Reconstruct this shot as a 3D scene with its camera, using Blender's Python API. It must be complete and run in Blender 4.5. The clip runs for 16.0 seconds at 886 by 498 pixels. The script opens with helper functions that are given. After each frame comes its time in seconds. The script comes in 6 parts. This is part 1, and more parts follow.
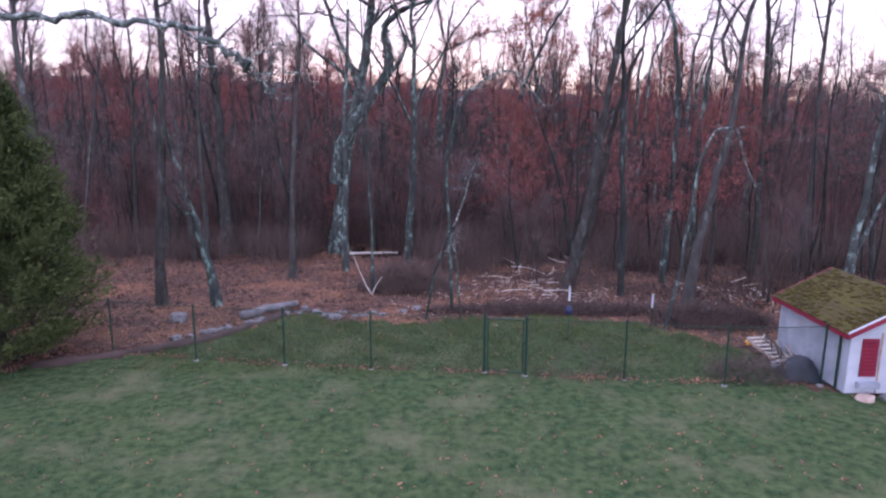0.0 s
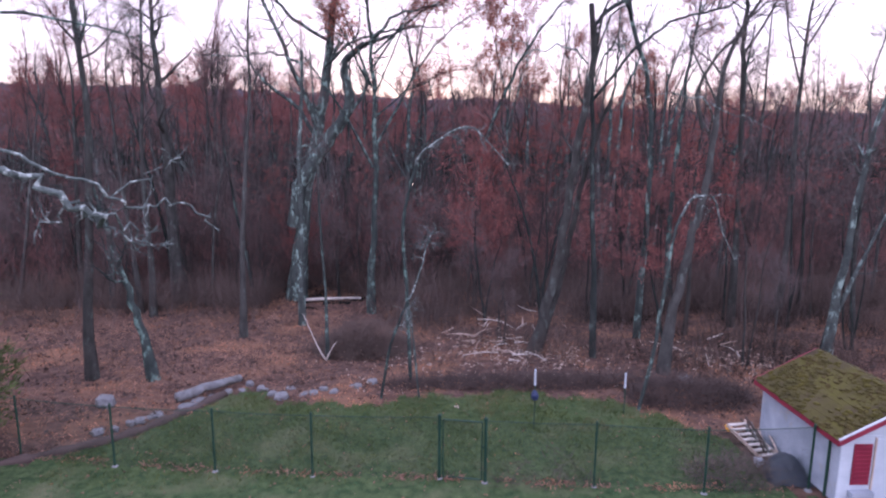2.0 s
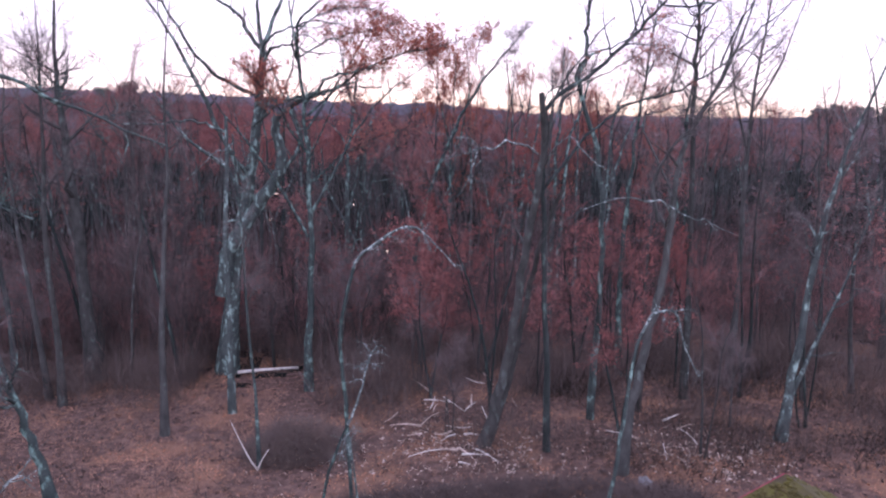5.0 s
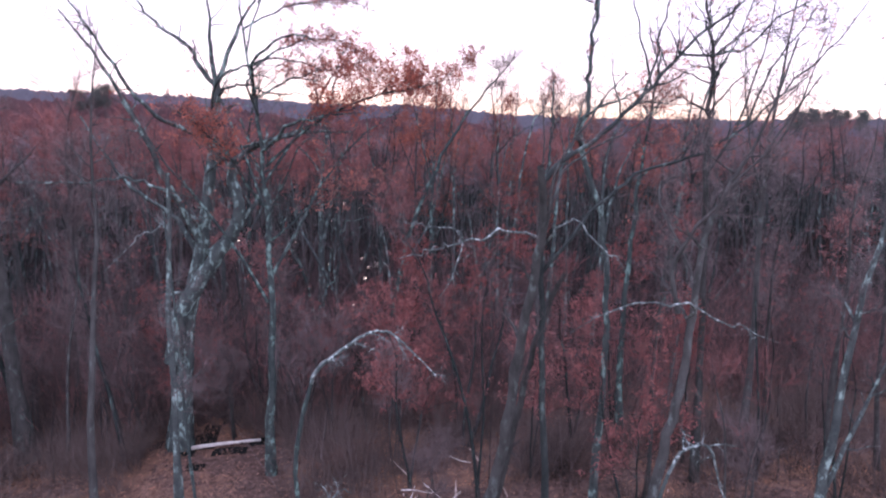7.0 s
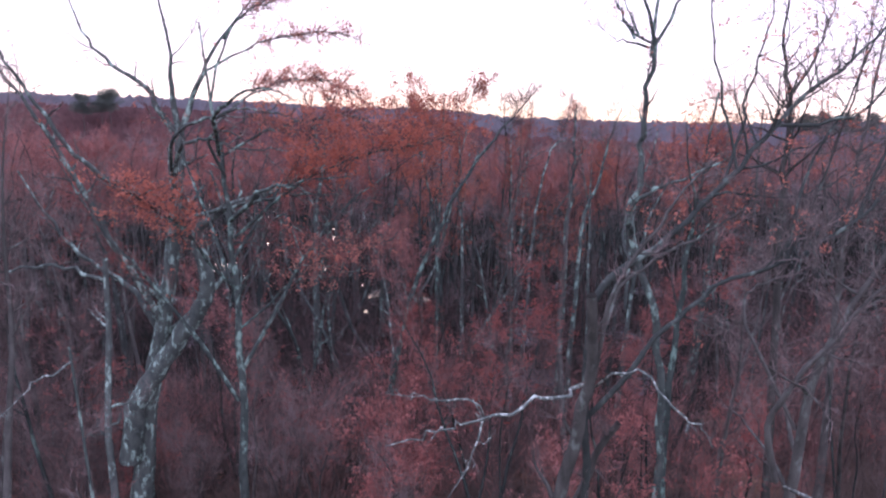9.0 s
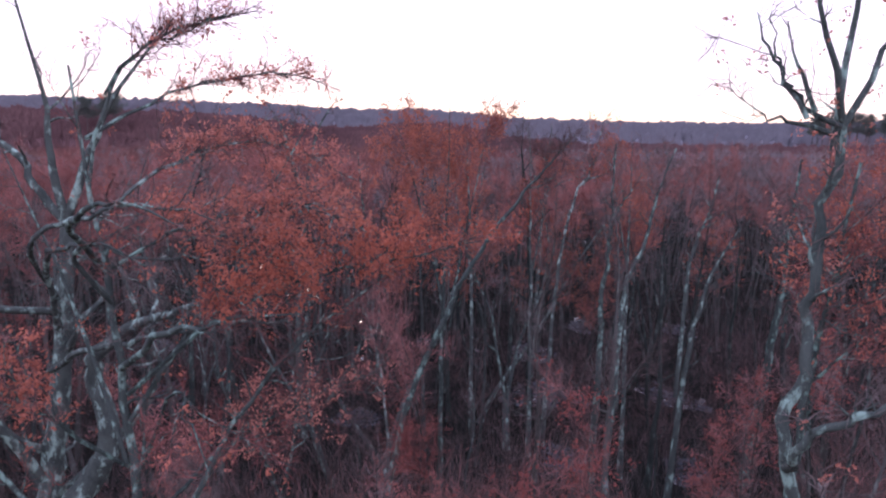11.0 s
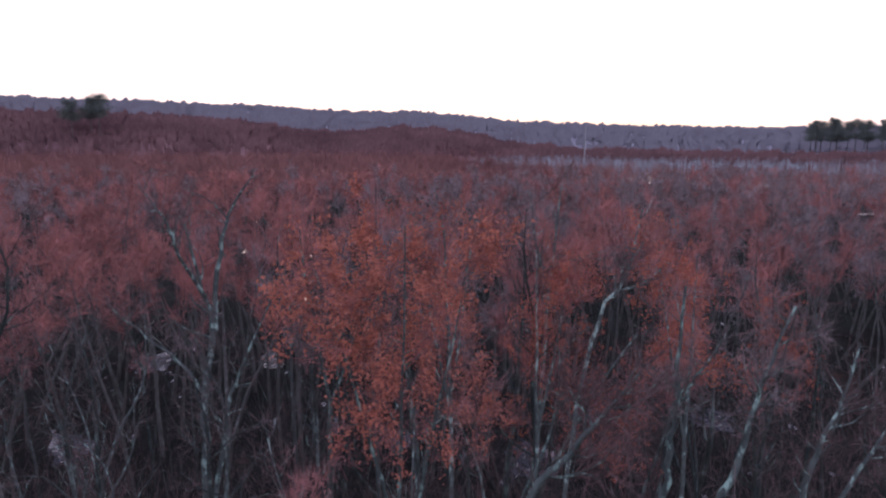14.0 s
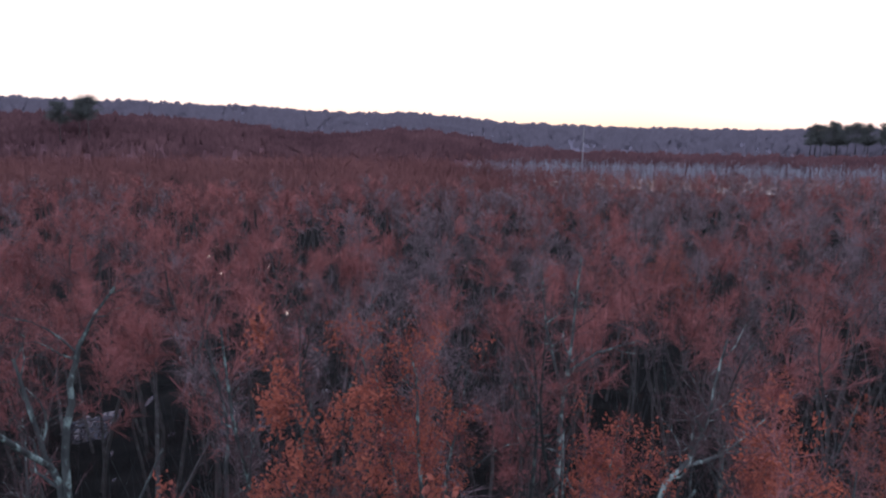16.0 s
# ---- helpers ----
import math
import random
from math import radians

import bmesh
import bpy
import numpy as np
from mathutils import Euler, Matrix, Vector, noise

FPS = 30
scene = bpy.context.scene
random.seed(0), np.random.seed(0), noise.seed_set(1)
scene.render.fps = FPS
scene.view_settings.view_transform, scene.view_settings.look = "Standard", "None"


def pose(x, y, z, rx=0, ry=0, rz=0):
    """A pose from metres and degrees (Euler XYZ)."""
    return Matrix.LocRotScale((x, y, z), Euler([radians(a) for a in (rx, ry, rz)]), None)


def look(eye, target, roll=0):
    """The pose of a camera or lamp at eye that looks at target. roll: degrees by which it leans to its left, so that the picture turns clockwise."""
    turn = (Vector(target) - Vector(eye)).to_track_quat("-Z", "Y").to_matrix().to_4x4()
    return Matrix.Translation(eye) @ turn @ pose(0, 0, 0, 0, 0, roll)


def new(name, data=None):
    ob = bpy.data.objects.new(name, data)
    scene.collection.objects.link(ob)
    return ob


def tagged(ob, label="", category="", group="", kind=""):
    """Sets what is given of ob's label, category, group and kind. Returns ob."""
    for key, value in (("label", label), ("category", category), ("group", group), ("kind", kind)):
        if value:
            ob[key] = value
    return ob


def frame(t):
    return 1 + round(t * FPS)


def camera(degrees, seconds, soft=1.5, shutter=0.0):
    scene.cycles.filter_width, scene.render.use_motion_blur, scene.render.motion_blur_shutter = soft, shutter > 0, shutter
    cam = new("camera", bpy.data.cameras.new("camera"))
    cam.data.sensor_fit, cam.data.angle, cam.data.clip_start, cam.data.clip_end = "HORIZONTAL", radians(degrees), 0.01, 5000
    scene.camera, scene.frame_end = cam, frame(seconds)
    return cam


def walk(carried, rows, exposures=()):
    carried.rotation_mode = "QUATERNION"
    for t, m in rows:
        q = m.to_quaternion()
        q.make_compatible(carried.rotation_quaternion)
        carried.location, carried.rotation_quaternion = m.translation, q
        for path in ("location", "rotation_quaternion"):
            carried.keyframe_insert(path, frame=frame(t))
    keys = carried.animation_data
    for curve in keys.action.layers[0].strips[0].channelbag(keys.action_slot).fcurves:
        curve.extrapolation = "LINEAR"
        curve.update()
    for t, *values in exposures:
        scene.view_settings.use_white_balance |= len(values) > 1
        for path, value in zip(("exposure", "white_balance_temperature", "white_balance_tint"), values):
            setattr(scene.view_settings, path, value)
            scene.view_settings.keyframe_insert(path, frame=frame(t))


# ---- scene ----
# Camera: seconds, x, y, z, yaw to the left, pitch up, lean
PATH = [
    (0.0, -0.165, 0.115, 7.099, -0.47, -11.14, 0.35),
    (0.5, 0.203, 0.709, 7.570, -0.04, -10.92, 0.35),
    (1.0, 0.394, 1.317, 7.983, -0.49, -10.68, 0.35),
    (1.5, 0.487, 1.886, 8.443, -1.50, -10.59, 0.35),
    (2.0, 0.599, 2.372, 8.867, -2.45, -10.44, 0.35),
    (2.5, 0.695, 2.833, 9.359, -3.30, -10.37, 0.35),
    (3.0, 0.659, 3.189, 9.873, -4.33, -10.29, 0.35),
    (3.5, 0.572, 3.546, 10.369, -5.48, -10.27, 0.35),
    (4.0, 0.614, 3.881, 10.870, -6.26, -10.34, 0.35),
    (4.2, 0.651, 4.012, 11.032, -6.45, -10.24, 0.35),
    (6.3, 1.116, 7.331, 13.189, -9.17, -10.06, 0.35),
    (6.5, 1.215, 7.779, 13.353, -9.18, -9.95, 0.35),
    (7.0, 1.405, 8.909, 13.870, -9.21, -10.05, 0.35),
    (7.5, 1.558, 10.066, 14.354, -9.19, -10.03, 0.35),
    (8.0, 1.706, 11.260, 14.878, -9.12, -10.01, 0.35),
    (8.5, 1.866, 12.420, 15.449, -8.89, -9.97, 0.35),
    (8.7, 1.968, 13.040, 15.627, -8.81, -9.90, 0.35),
    (10.8, 3.200, 21.000, 17.850, -8.07, -9.91, 0.14),
    (11.0, 3.338, 21.779, 18.053, -8.10, -9.90, 0.15),
    (11.5, 3.693, 23.713, 18.563, -8.19, -9.89, 0.19),
    (12.0, 4.148, 25.669, 19.139, -8.27, -9.87, 0.23),
    (12.5, 4.738, 27.554, 19.847, -8.35, -9.86, 0.27),
    (13.0, 5.235, 29.631, 20.450, -8.43, -9.84, 0.31),
    (13.5, 5.722, 31.806, 21.037, -8.52, -9.83, 0.35),
    (14.0, 6.217, 34.035, 21.662, -8.60, -9.81, 0.39),
    (14.5, 6.736, 36.428, 22.259, -8.68, -9.80, 0.43),
    (15.0, 7.278, 38.814, 22.832, -8.76, -9.78, 0.47),
    (15.5, 7.803, 41.246, 23.374, -8.84, -9.76, 0.50),
    (16.0, 8.325, 43.662, 23.966, -8.93, -9.75, 0.54),
]


def aim(x, y, z, yaw, pitch, lean):
    a, b = radians(yaw), radians(pitch)
    return look((x, y, z), (x - math.sin(a) * math.cos(b), y + math.cos(a) * math.cos(b), z + math.sin(b)), lean)


cam = camera(69.3, 16.0, soft=2.3)
walk(cam, [(t, aim(*p)) for t, *p in PATH], [(0.0, 1.14, 5950, 20), (4.2, 1.2, 5900, 18), (8.7, 1.34, 6000, 19), (11.0, 1.12, 6030, 20), (13.5, 0.94, 6030, 18), (16.0, 0.61, 5930, 13)])

# ---- world, sky and light ----
world = bpy.data.worlds.new("dusk_sky")
scene.world = world
world.use_nodes = True
wn, wl = world.node_tree.nodes, world.node_tree.links
wn.clear()
w_out = wn.new("ShaderNodeOutputWorld")
w_sky = wn.new("ShaderNodeTexSky")
w_sky.sky_type, w_sky.sun_disc = "NISHITA", False
w_sky.sun_elevation, w_sky.sun_rotation = radians(3.0), radians(0.0)
w_sky.air_density, w_sky.dust_density, w_sky.ozone_density = 1.2, 2.0, 1.5
w_bg = wn.new("ShaderNodeBackground")
w_bg.inputs["Strength"].default_value = 0.006
wl.new(w_sky.outputs[0], w_bg.inputs["Color"])
# thin high cloud that the last light fills: lilac overhead, cream at the rim
w_co = wn.new("ShaderNodeTexCoord")
w_sep = wn.new("ShaderNodeSeparateXYZ")
wl.new(w_co.outputs["Generated"], w_sep.inputs[0])
w_ramp = wn.new("ShaderNodeValToRGB")
el = w_ramp.color_ramp.elements
el[0].position, el[0].color = 0.0, (0.60, 0.32, 0.165, 1)
el[1].position, el[1].color = 0.03, (0.52, 0.37, 0.275, 1)
for at, col in ((0.07, (0.44, 0.36, 0.355, 1)), (0.13, (0.40, 0.35, 0.395, 1)), (0.25, (0.40, 0.36, 0.43, 1)), (0.45, (0.48, 0.45, 0.56, 1)), (0.8, (0.54, 0.53, 0.67, 1))):
    e = el.new(at)
    e.color = col
w_away = wn.new("ShaderNodeValToRGB")
ea = w_away.color_ramp.elements
ea[0].position, ea[0].color = 0.0, (0.66, 0.57, 0.66, 1)
ea[1].position, ea[1].color = 0.8, (0.56, 0.54, 0.70, 1)
e = ea.new(0.3)
e.color = (0.66, 0.61, 0.74, 1)
w_side = wn.new("ShaderNodeMapRange")
w_side.inputs[1].default_value, w_side.inputs[2].default_value = 0.1, 0.9
wl.new(w_sep.outputs["Y"], w_side.inputs[0])
wl.new(w_sep.outputs["Z"], w_ramp.inputs[0])
wl.new(w_sep.outputs["Z"], w_away.inputs[0])
w_mix = wn.new("ShaderNodeMix")
w_mix.data_type = "RGBA"
wl.new(w_side.outputs[0], w_mix.inputs[0])
wl.new(w_away.outputs[0], w_mix.inputs[6])
wl.new(w_ramp.outputs[0], w_mix.inputs[7])
w_bg2 = wn.new("ShaderNodeBackground")
w_bg2.inputs["Strength"].default_value = 1.9
wl.new(w_mix.outputs[2], w_bg2.inputs["Color"])
w_add = wn.new("ShaderNodeAddShader")
wl.new(w_bg.outputs[0], w_add.inputs[0])
wl.new(w_bg2.outputs[0], w_add.inputs[1])
wl.new(w_add.outputs[0], w_out.inputs[0])

sun_data = bpy.data.lights.new("sun", "SUN")
sun_data.energy, sun_data.angle, sun_data.color = 0.7, radians(25), (1.0, 0.72, 0.55)
sun = new("sun", sun_data)
sun.matrix_world = look((0, 400, 40), (0, 0, 0))


# ---- materials ----
def material(name, dark, light, scale=4.0, rough=0.85, bump=0.3, fine=60.0, third=None, third_scale=1.5, third_at=(0.52, 0.66), vary=0.0, stretch=(1, 1, 1)):
    """Two colours mixed by a coarse and a fine noise, a third in patches; vary: how far objects differ."""
    m = bpy.data.materials.new(name)
    m.use_nodes = True
    n, l = m.node_tree.nodes, m.node_tree.links
    b = n["Principled BSDF"]
    b.inputs["Roughness"].default_value = rough
    b.inputs["Specular IOR Level"].default_value = 0.25
    co, mp = n.new("ShaderNodeTexCoord"), n.new("ShaderNodeMapping")
    l.new(co.outputs["Object"], mp.inputs["Vector"])
    mp.inputs["Scale"].default_value = stretch
    a, c = n.new("ShaderNodeTexNoise"), n.new("ShaderNodeTexNoise")
    a.inputs["Scale"].default_value, c.inputs["Scale"].default_value = scale, fine
    a.inputs["Detail"].default_value, c.inputs["Detail"].default_value = 6, 3
    l.new(mp.outputs[0], a.inputs["Vector"])
    l.new(mp.outputs[0], c.inputs["Vector"])
    s = n.new("ShaderNodeMath")
    s.operation = "MULTIPLY_ADD"
    l.new(c.outputs[0], s.inputs[0])
    s.inputs[1].default_value = 0.45
    s2 = n.new("ShaderNodeMath")
    s2.operation = "MULTIPLY_ADD"
    l.new(a.outputs[0], s2.inputs[0])
    s2.inputs[1].default_value, s2.inputs[2].default_value = 1.8, -0.62
    l.new(s2.outputs[0], s.inputs[2])
    mix = n.new("ShaderNodeMix")
    mix.data_type = "RGBA"
    mix.inputs[6].default_value, mix.inputs[7].default_value = (*dark, 1), (*light, 1)
    l.new(s.outputs[0], mix.inputs[0])
    col = mix.outputs[2]
    if third:
        t, r = n.new("ShaderNodeTexNoise"), n.new("ShaderNodeMapRange")
        t.inputs["Scale"].default_value, t.inputs["Detail"].default_value = third_scale, 8
        t.inputs["Roughness"].default_value = 0.65
        l.new(mp.outputs[0], t.inputs["Vector"])
        l.new(t.outputs[0], r.inputs[0])
        r.inputs[1].default_value, r.inputs[2].default_value = third_at
        mix2 = n.new("ShaderNodeMix")
        mix2.data_type = "RGBA"
        l.new(r.outputs[0], mix2.inputs[0])
        l.new(col, mix2.inputs[6])
        mix2.inputs[7].default_value = (*third, 1)
        col = mix2.outputs[2]
    if vary:
        o, h, r = n.new("ShaderNodeObjectInfo"), n.new("ShaderNodeHueSaturation"), n.new("ShaderNodeMapRange")
        l.new(o.outputs["Random"], r.inputs[0])
        r.inputs[3].default_value, r.inputs[4].default_value = 1 - vary, 1 + vary
        l.new(r.outputs[0], h.inputs["Value"])
        r2 = n.new("ShaderNodeMapRange")
        l.new(o.outputs["Random"], r2.inputs[0])
        r2.inputs[3].default_value, r2.inputs[4].default_value = 1 + vary * 0.8, 1 - vary * 0.8
        l.new(r2.outputs[0], h.inputs["Saturation"])
        l.new(col, h.inputs["Color"])
        col = h.outputs[0]
    l.new(col, b.inputs["Base Color"])
    if bump:
        bp = n.new("ShaderNodeBump")
        bp.inputs["Strength"].default_value, bp.inputs["Distance"].default_value = bump, 0.03
        l.new(s.outputs[0], bp.inputs["Height"])
        l.new(bp.outputs[0], b.inputs["Normal"])
    return m


LITTER = material("leaf_litter", (0.018, 0.013, 0.012), (0.128, 0.084, 0.070), 3.4, 0.95, 0.6, 17.0, (0.172, 0.096, 0.062), 0.3, (0.48, 0.72))
LAWN = material("lawn_grass", (0.015, 0.034, 0.017), (0.072, 0.100, 0.046), 4.5, 0.9, 0.9, 40.0, (0.106, 0.110, 0.066), 0.5, (0.50, 0.75))
BLADE = material("grass_blade", (0.018, 0.042, 0.018), (0.086, 0.120, 0.054), 4.5, 0.8, 0, 30.0, (0.126, 0.128, 0.076), 0.5, (0.49, 0.75))
TUFT = material("dark_grass_tufts", (0.02, 0.07, 0.032), (0.06, 0.13, 0.055), 2.0, 0.8, 0, 9.0)
ROUGHGRASS = material("rough_grass", (0.026, 0.052, 0.014), (0.092, 0.115, 0.036), 1.2, 0.8, 0, 12.0, (0.12, 0.102, 0.055), 0.9, (0.52, 0.72))
BARK = material("grey_bark", (0.026, 0.027, 0.026), (0.072, 0.073, 0.070), 4.0, 0.95, 1.0, 26.0, (0.105, 0.125, 0.118), 3.2, (0.56, 0.68), 0.25, (1, 1, 0.45))
LICHEN = material("lichen_bark", (0.022, 0.028, 0.028), (0.066, 0.082, 0.078), 4.0, 0.95, 1.0, 24.0, (0.165, 0.245, 0.22), 3.6, (0.53, 0.62), 0.25, (1, 1, 0.5))
PALE = material("bare_dead_wood", (0.29, 0.27, 0.245), (0.58, 0.55, 0.51), 4.0, 0.9, 0.5, 30.0, (0.20, 0.17, 0.15), 2.0, (0.58, 0.73))
DEADLICHEN = material("lichen_crusted_dead_wood", (0.024, 0.030, 0.030), (0.120, 0.150, 0.145), 7.0, 0.95, 0.9, 30.0, (0.30, 0.35, 0.335), 8.0, (0.52, 0.60))
TWIG = material("red_brown_twigs", (0.068, 0.055, 0.055), (0.140, 0.109, 0.106), 0.8, 0.9, 0, 5.0, None, vary=0.2)
REDTWIG = material("budding_red_twigs", (0.094, 0.036, 0.036), (0.205, 0.080, 0.072), 0.5, 0.9, 0, 5.0, None, vary=0.2)
SWAMPBARK = material("wet_swamp_bark", (0.014, 0.018, 0.018), (0.042, 0.050, 0.048), 3.0, 0.95, 0.8, 24.0, (0.08, 0.115, 0.104), 3.0, (0.56, 0.66), 0.3, (1, 1, 0.4))
BRUSH = material("brush_stems", (0.050, 0.041, 0.038), (0.118, 0.092, 0.082), 0.35, 0.95, 0, 4.0, (0.155, 0.100, 0.080), 0.22, (0.58, 0.7))
HAZE = material("grey_purple_shoots", (0.048, 0.039, 0.038), (0.108, 0.083, 0.079), 0.35, 0.95, 0, 4.0)
DARKTWIG = material("wet_dark_twigs", (0.050, 0.037, 0.038), (0.112, 0.080, 0.079), 0.6, 0.9, 0, 5.0, None, vary=0.3)
SWAMPTWIG = material("red_maple_twigs", (0.105, 0.040, 0.039), (0.24, 0.096, 0.085), 0.12, 0.9, 0, 3.0)
GREYTWIG = material("grey_brown_twigs", (0.068, 0.056, 0.060), (0.148, 0.118, 0.122), 0.12, 0.9, 0, 3.0)
# brush stems darkened, the shade below the crowns put into their colour
DARKBRUSH = material("shaded_swamp_brush", (0.008, 0.0085, 0.0085), (0.026, 0.023, 0.021), 0.35, 0.95, 0, 4.0)
REDLEAF = material("withered_red_leaves", (0.15, 0.050, 0.038), (0.40, 0.152, 0.110), 1.6, 0.85, 0, 12.0, (0.33, 0.128, 0.083), 0.5, (0.56, 0.72), vary=0.12)
BUD = material("dark_red_buds", (0.125, 0.046, 0.046), (0.28, 0.112, 0.098), 0.7, 0.85, 0, 12.0, None, vary=0.2)
ORANGELEAF = material("withered_orange_leaves", (0.058, 0.018, 0.014), (0.35, 0.118, 0.074), 2.6, 0.85, 0, 12.0, (0.36, 0.138, 0.084), 1.2, (0.58, 0.72), vary=0.08)
for m in (REDLEAF, BUD, ORANGELEAF):
    # thin enough for the low light to pass
    nt = m.node_tree
    thin, both = nt.nodes.new("ShaderNodeBsdfTranslucent"), nt.nodes.new("ShaderNodeMixShader")
    both.inputs[0].default_value = 0.35
    bs = nt.nodes["Principled BSDF"]
    nt.links.new(bs.inputs["Base Color"].links[0].from_socket, thin.inputs["Color"])
    nt.links.new(bs.outputs[0], both.inputs[1])
    nt.links.new(thin.outputs[0], both.inputs[2])
    nt.links.new(both.outputs[0], nt.nodes["Material Output"].inputs["Surface"])
DEADLEAF = material("fallen_leaves", (0.06, 0.038, 0.033), (0.27, 0.155, 0.115), 1.6, 0.9, 0, 20.0, (0.36, 0.18, 0.105), 0.3, (0.47, 0.66))
STRAW = material("flattened_dead_grass", (0.10, 0.056, 0.045), (0.28, 0.17, 0.125), 0.7, 0.9, 0, 9.0, (0.30, 0.155, 0.095), 0.4, (0.5, 0.66))
CEDAR = material("cedar_foliage", (0.022, 0.038, 0.012), (0.080, 0.108, 0.034), 1.2, 0.85, 0, 9.0, (0.15, 0.10, 0.04), 0.9, (0.62, 0.74))
# needle green lightened and greyed, distance haze put into the colour
PINE = material("hazed_pine_needles", (0.036, 0.048, 0.044), (0.070, 0.084, 0.074), 0.6, 0.9, 0, 4.0)
ROCK = material("field_stone", (0.065, 0.068, 0.075), (0.20, 0.205, 0.22), 3.0, 0.9, 0.7, 20.0, (0.07, 0.07, 0.055), 2.5, (0.5, 0.66))
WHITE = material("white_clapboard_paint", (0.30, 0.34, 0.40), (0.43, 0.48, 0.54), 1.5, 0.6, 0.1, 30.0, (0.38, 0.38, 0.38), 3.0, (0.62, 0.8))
GREYWALL = material("grey_white_boards", (0.16, 0.19, 0.23), (0.32, 0.36, 0.42), 1.6, 0.8, 0.2, 22.0, (0.25, 0.25, 0.23), 2.2, (0.58, 0.75))
RED = material("dull_red_paint", (0.13, 0.012, 0.03), (0.21, 0.022, 0.045), 2.0, 0.55, 0.1, 30.0)
SHINGLE = material("weathered_shingles", (0.028, 0.022, 0.014), (0.055, 0.044, 0.022), 1.4, 0.95, 0.5, 18.0, (0.062, 0.058, 0.012), 0.9, (0.40, 0.62))
MOSS = material("roof_moss", (0.022, 0.021, 0.007), (0.075, 0.066, 0.011), 2.2, 0.95, 0.8, 16.0, (0.046, 0.034, 0.013), 0.9, (0.46, 0.66))
GREEN = material("green_coated_steel", (0.006, 0.024, 0.016), (0.015, 0.046, 0.032), 6.0, 0.5, 0.05, 40.0)
WIRE = material("fence_wire", (0.012, 0.026, 0.02), (0.03, 0.05, 0.04), 6.0, 0.5, 0, 40.0)
CONCRETE = material("concrete_footing", (0.09, 0.097, 0.10), (0.22, 0.23, 0.24), 5.0, 0.9, 0.4, 30.0)
TARP = material("dark_tarpaulin", (0.015, 0.018, 0.026), (0.042, 0.05, 0.066), 2.0, 0.5, 0.3, 14.0)
TIMBER = material("grey_timber", (0.22, 0.17, 0.14), (0.46, 0.38, 0.33), 3.0, 0.9, 0.4, 30.0)
ORANGE = material("orange_yellow_plastic", (0.55, 0.26, 0.03), (0.72, 0.38, 0.05), 3.0, 0.5, 0, 20.0)
BLUE = material("blue_plastic", (0.012, 0.018, 0.045), (0.022, 0.034, 0.085), 3.0, 0.5, 0, 20.0)
MUD = material("dark_soil", (0.03, 0.024, 0.022), (0.075, 0.055, 0.05), 1.5, 0.95, 0.6, 14.0)
# FAR and FARFLOOR carry the blue-grey haze of distance in their base colours
FAR = material("hazed_far_hill", (0.104, 0.104, 0.124), (0.132, 0.132, 0.156), 0.02, 1.0, 0, 0.15)
FARWOOD = material("far_bare_woods", (0.066, 0.034, 0.034), (0.155, 0.080, 0.072), 0.02, 1.0, 0, 0.4)
HILLWOOD = material("low_hill_woods", (0.060, 0.036, 0.040), (0.118, 0.070, 0.072), 0.02, 1.0, 0, 0.4)
FARFLOOR = material("hazed_hill_floor", (0.094, 0.094, 0.113), (0.120, 0.120, 0.143), 0.02, 1.0, 0, 0.3)
DROWNED = material("drowned_grey_trunks", (0.095, 0.108, 0.125), (0.215, 0.23, 0.255), 0.05, 1.0, 0, 0.5)
# the sky's reflection on the pools, put into a grey-blue surface colour
SHEEN = material("painted_sky_sheen", (0.008, 0.011, 0.016), (0.060, 0.082, 0.122), 2.2, 0.4, 0.4, 12.0, (0.010, 0.009, 0.008), 2.4, (0.40, 0.54))
SHEEN.node_tree.nodes["Principled BSDF"].inputs["Specular IOR Level"].default_value = 0.08
FARFLOOR.node_tree.nodes["Principled BSDF"].inputs["Specular IOR Level"].default_value = 0.0
for m in (FAR, FARWOOD, HILLWOOD, LITTER, LAWN, BARK, SWAMPBARK, LICHEN, DARKTWIG, DARKBRUSH, HAZE, BRUSH):
    m.node_tree.nodes["Principled BSDF"].inputs["Specular IOR Level"].default_value = 0.0

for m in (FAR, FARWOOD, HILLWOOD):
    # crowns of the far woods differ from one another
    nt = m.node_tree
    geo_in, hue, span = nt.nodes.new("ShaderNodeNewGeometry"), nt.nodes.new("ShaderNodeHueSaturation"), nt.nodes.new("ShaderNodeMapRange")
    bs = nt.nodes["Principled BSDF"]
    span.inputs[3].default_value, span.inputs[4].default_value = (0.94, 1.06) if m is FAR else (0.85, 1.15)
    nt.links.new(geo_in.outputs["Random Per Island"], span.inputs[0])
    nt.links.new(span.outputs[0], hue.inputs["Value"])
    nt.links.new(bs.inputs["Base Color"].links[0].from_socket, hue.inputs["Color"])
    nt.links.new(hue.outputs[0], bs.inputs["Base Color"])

# wet muck on the swamp's floor; its near-black includes shade under the crowns
SWAMP = material("shaded_swamp_muck", (0.005, 0.006, 0.006), (0.015, 0.016, 0.015), 0.5, 0.9, 0.6, 7.0, (0.032, 0.020, 0.017), 0.2, (0.58, 0.70))
SWAMP.node_tree.nodes["Principled BSDF"].inputs["Specular IOR Level"].default_value = 0.0

WATER = bpy.data.materials.new("still_swamp_water")
WATER.use_nodes = True
wb = WATER.node_tree.nodes["Principled BSDF"]
wb.inputs["Base Color"].default_value = (0.02, 0.02, 0.025, 1)
wb.inputs["Roughness"].default_value = 0.06
wb.inputs["IOR"].default_value = 1.33

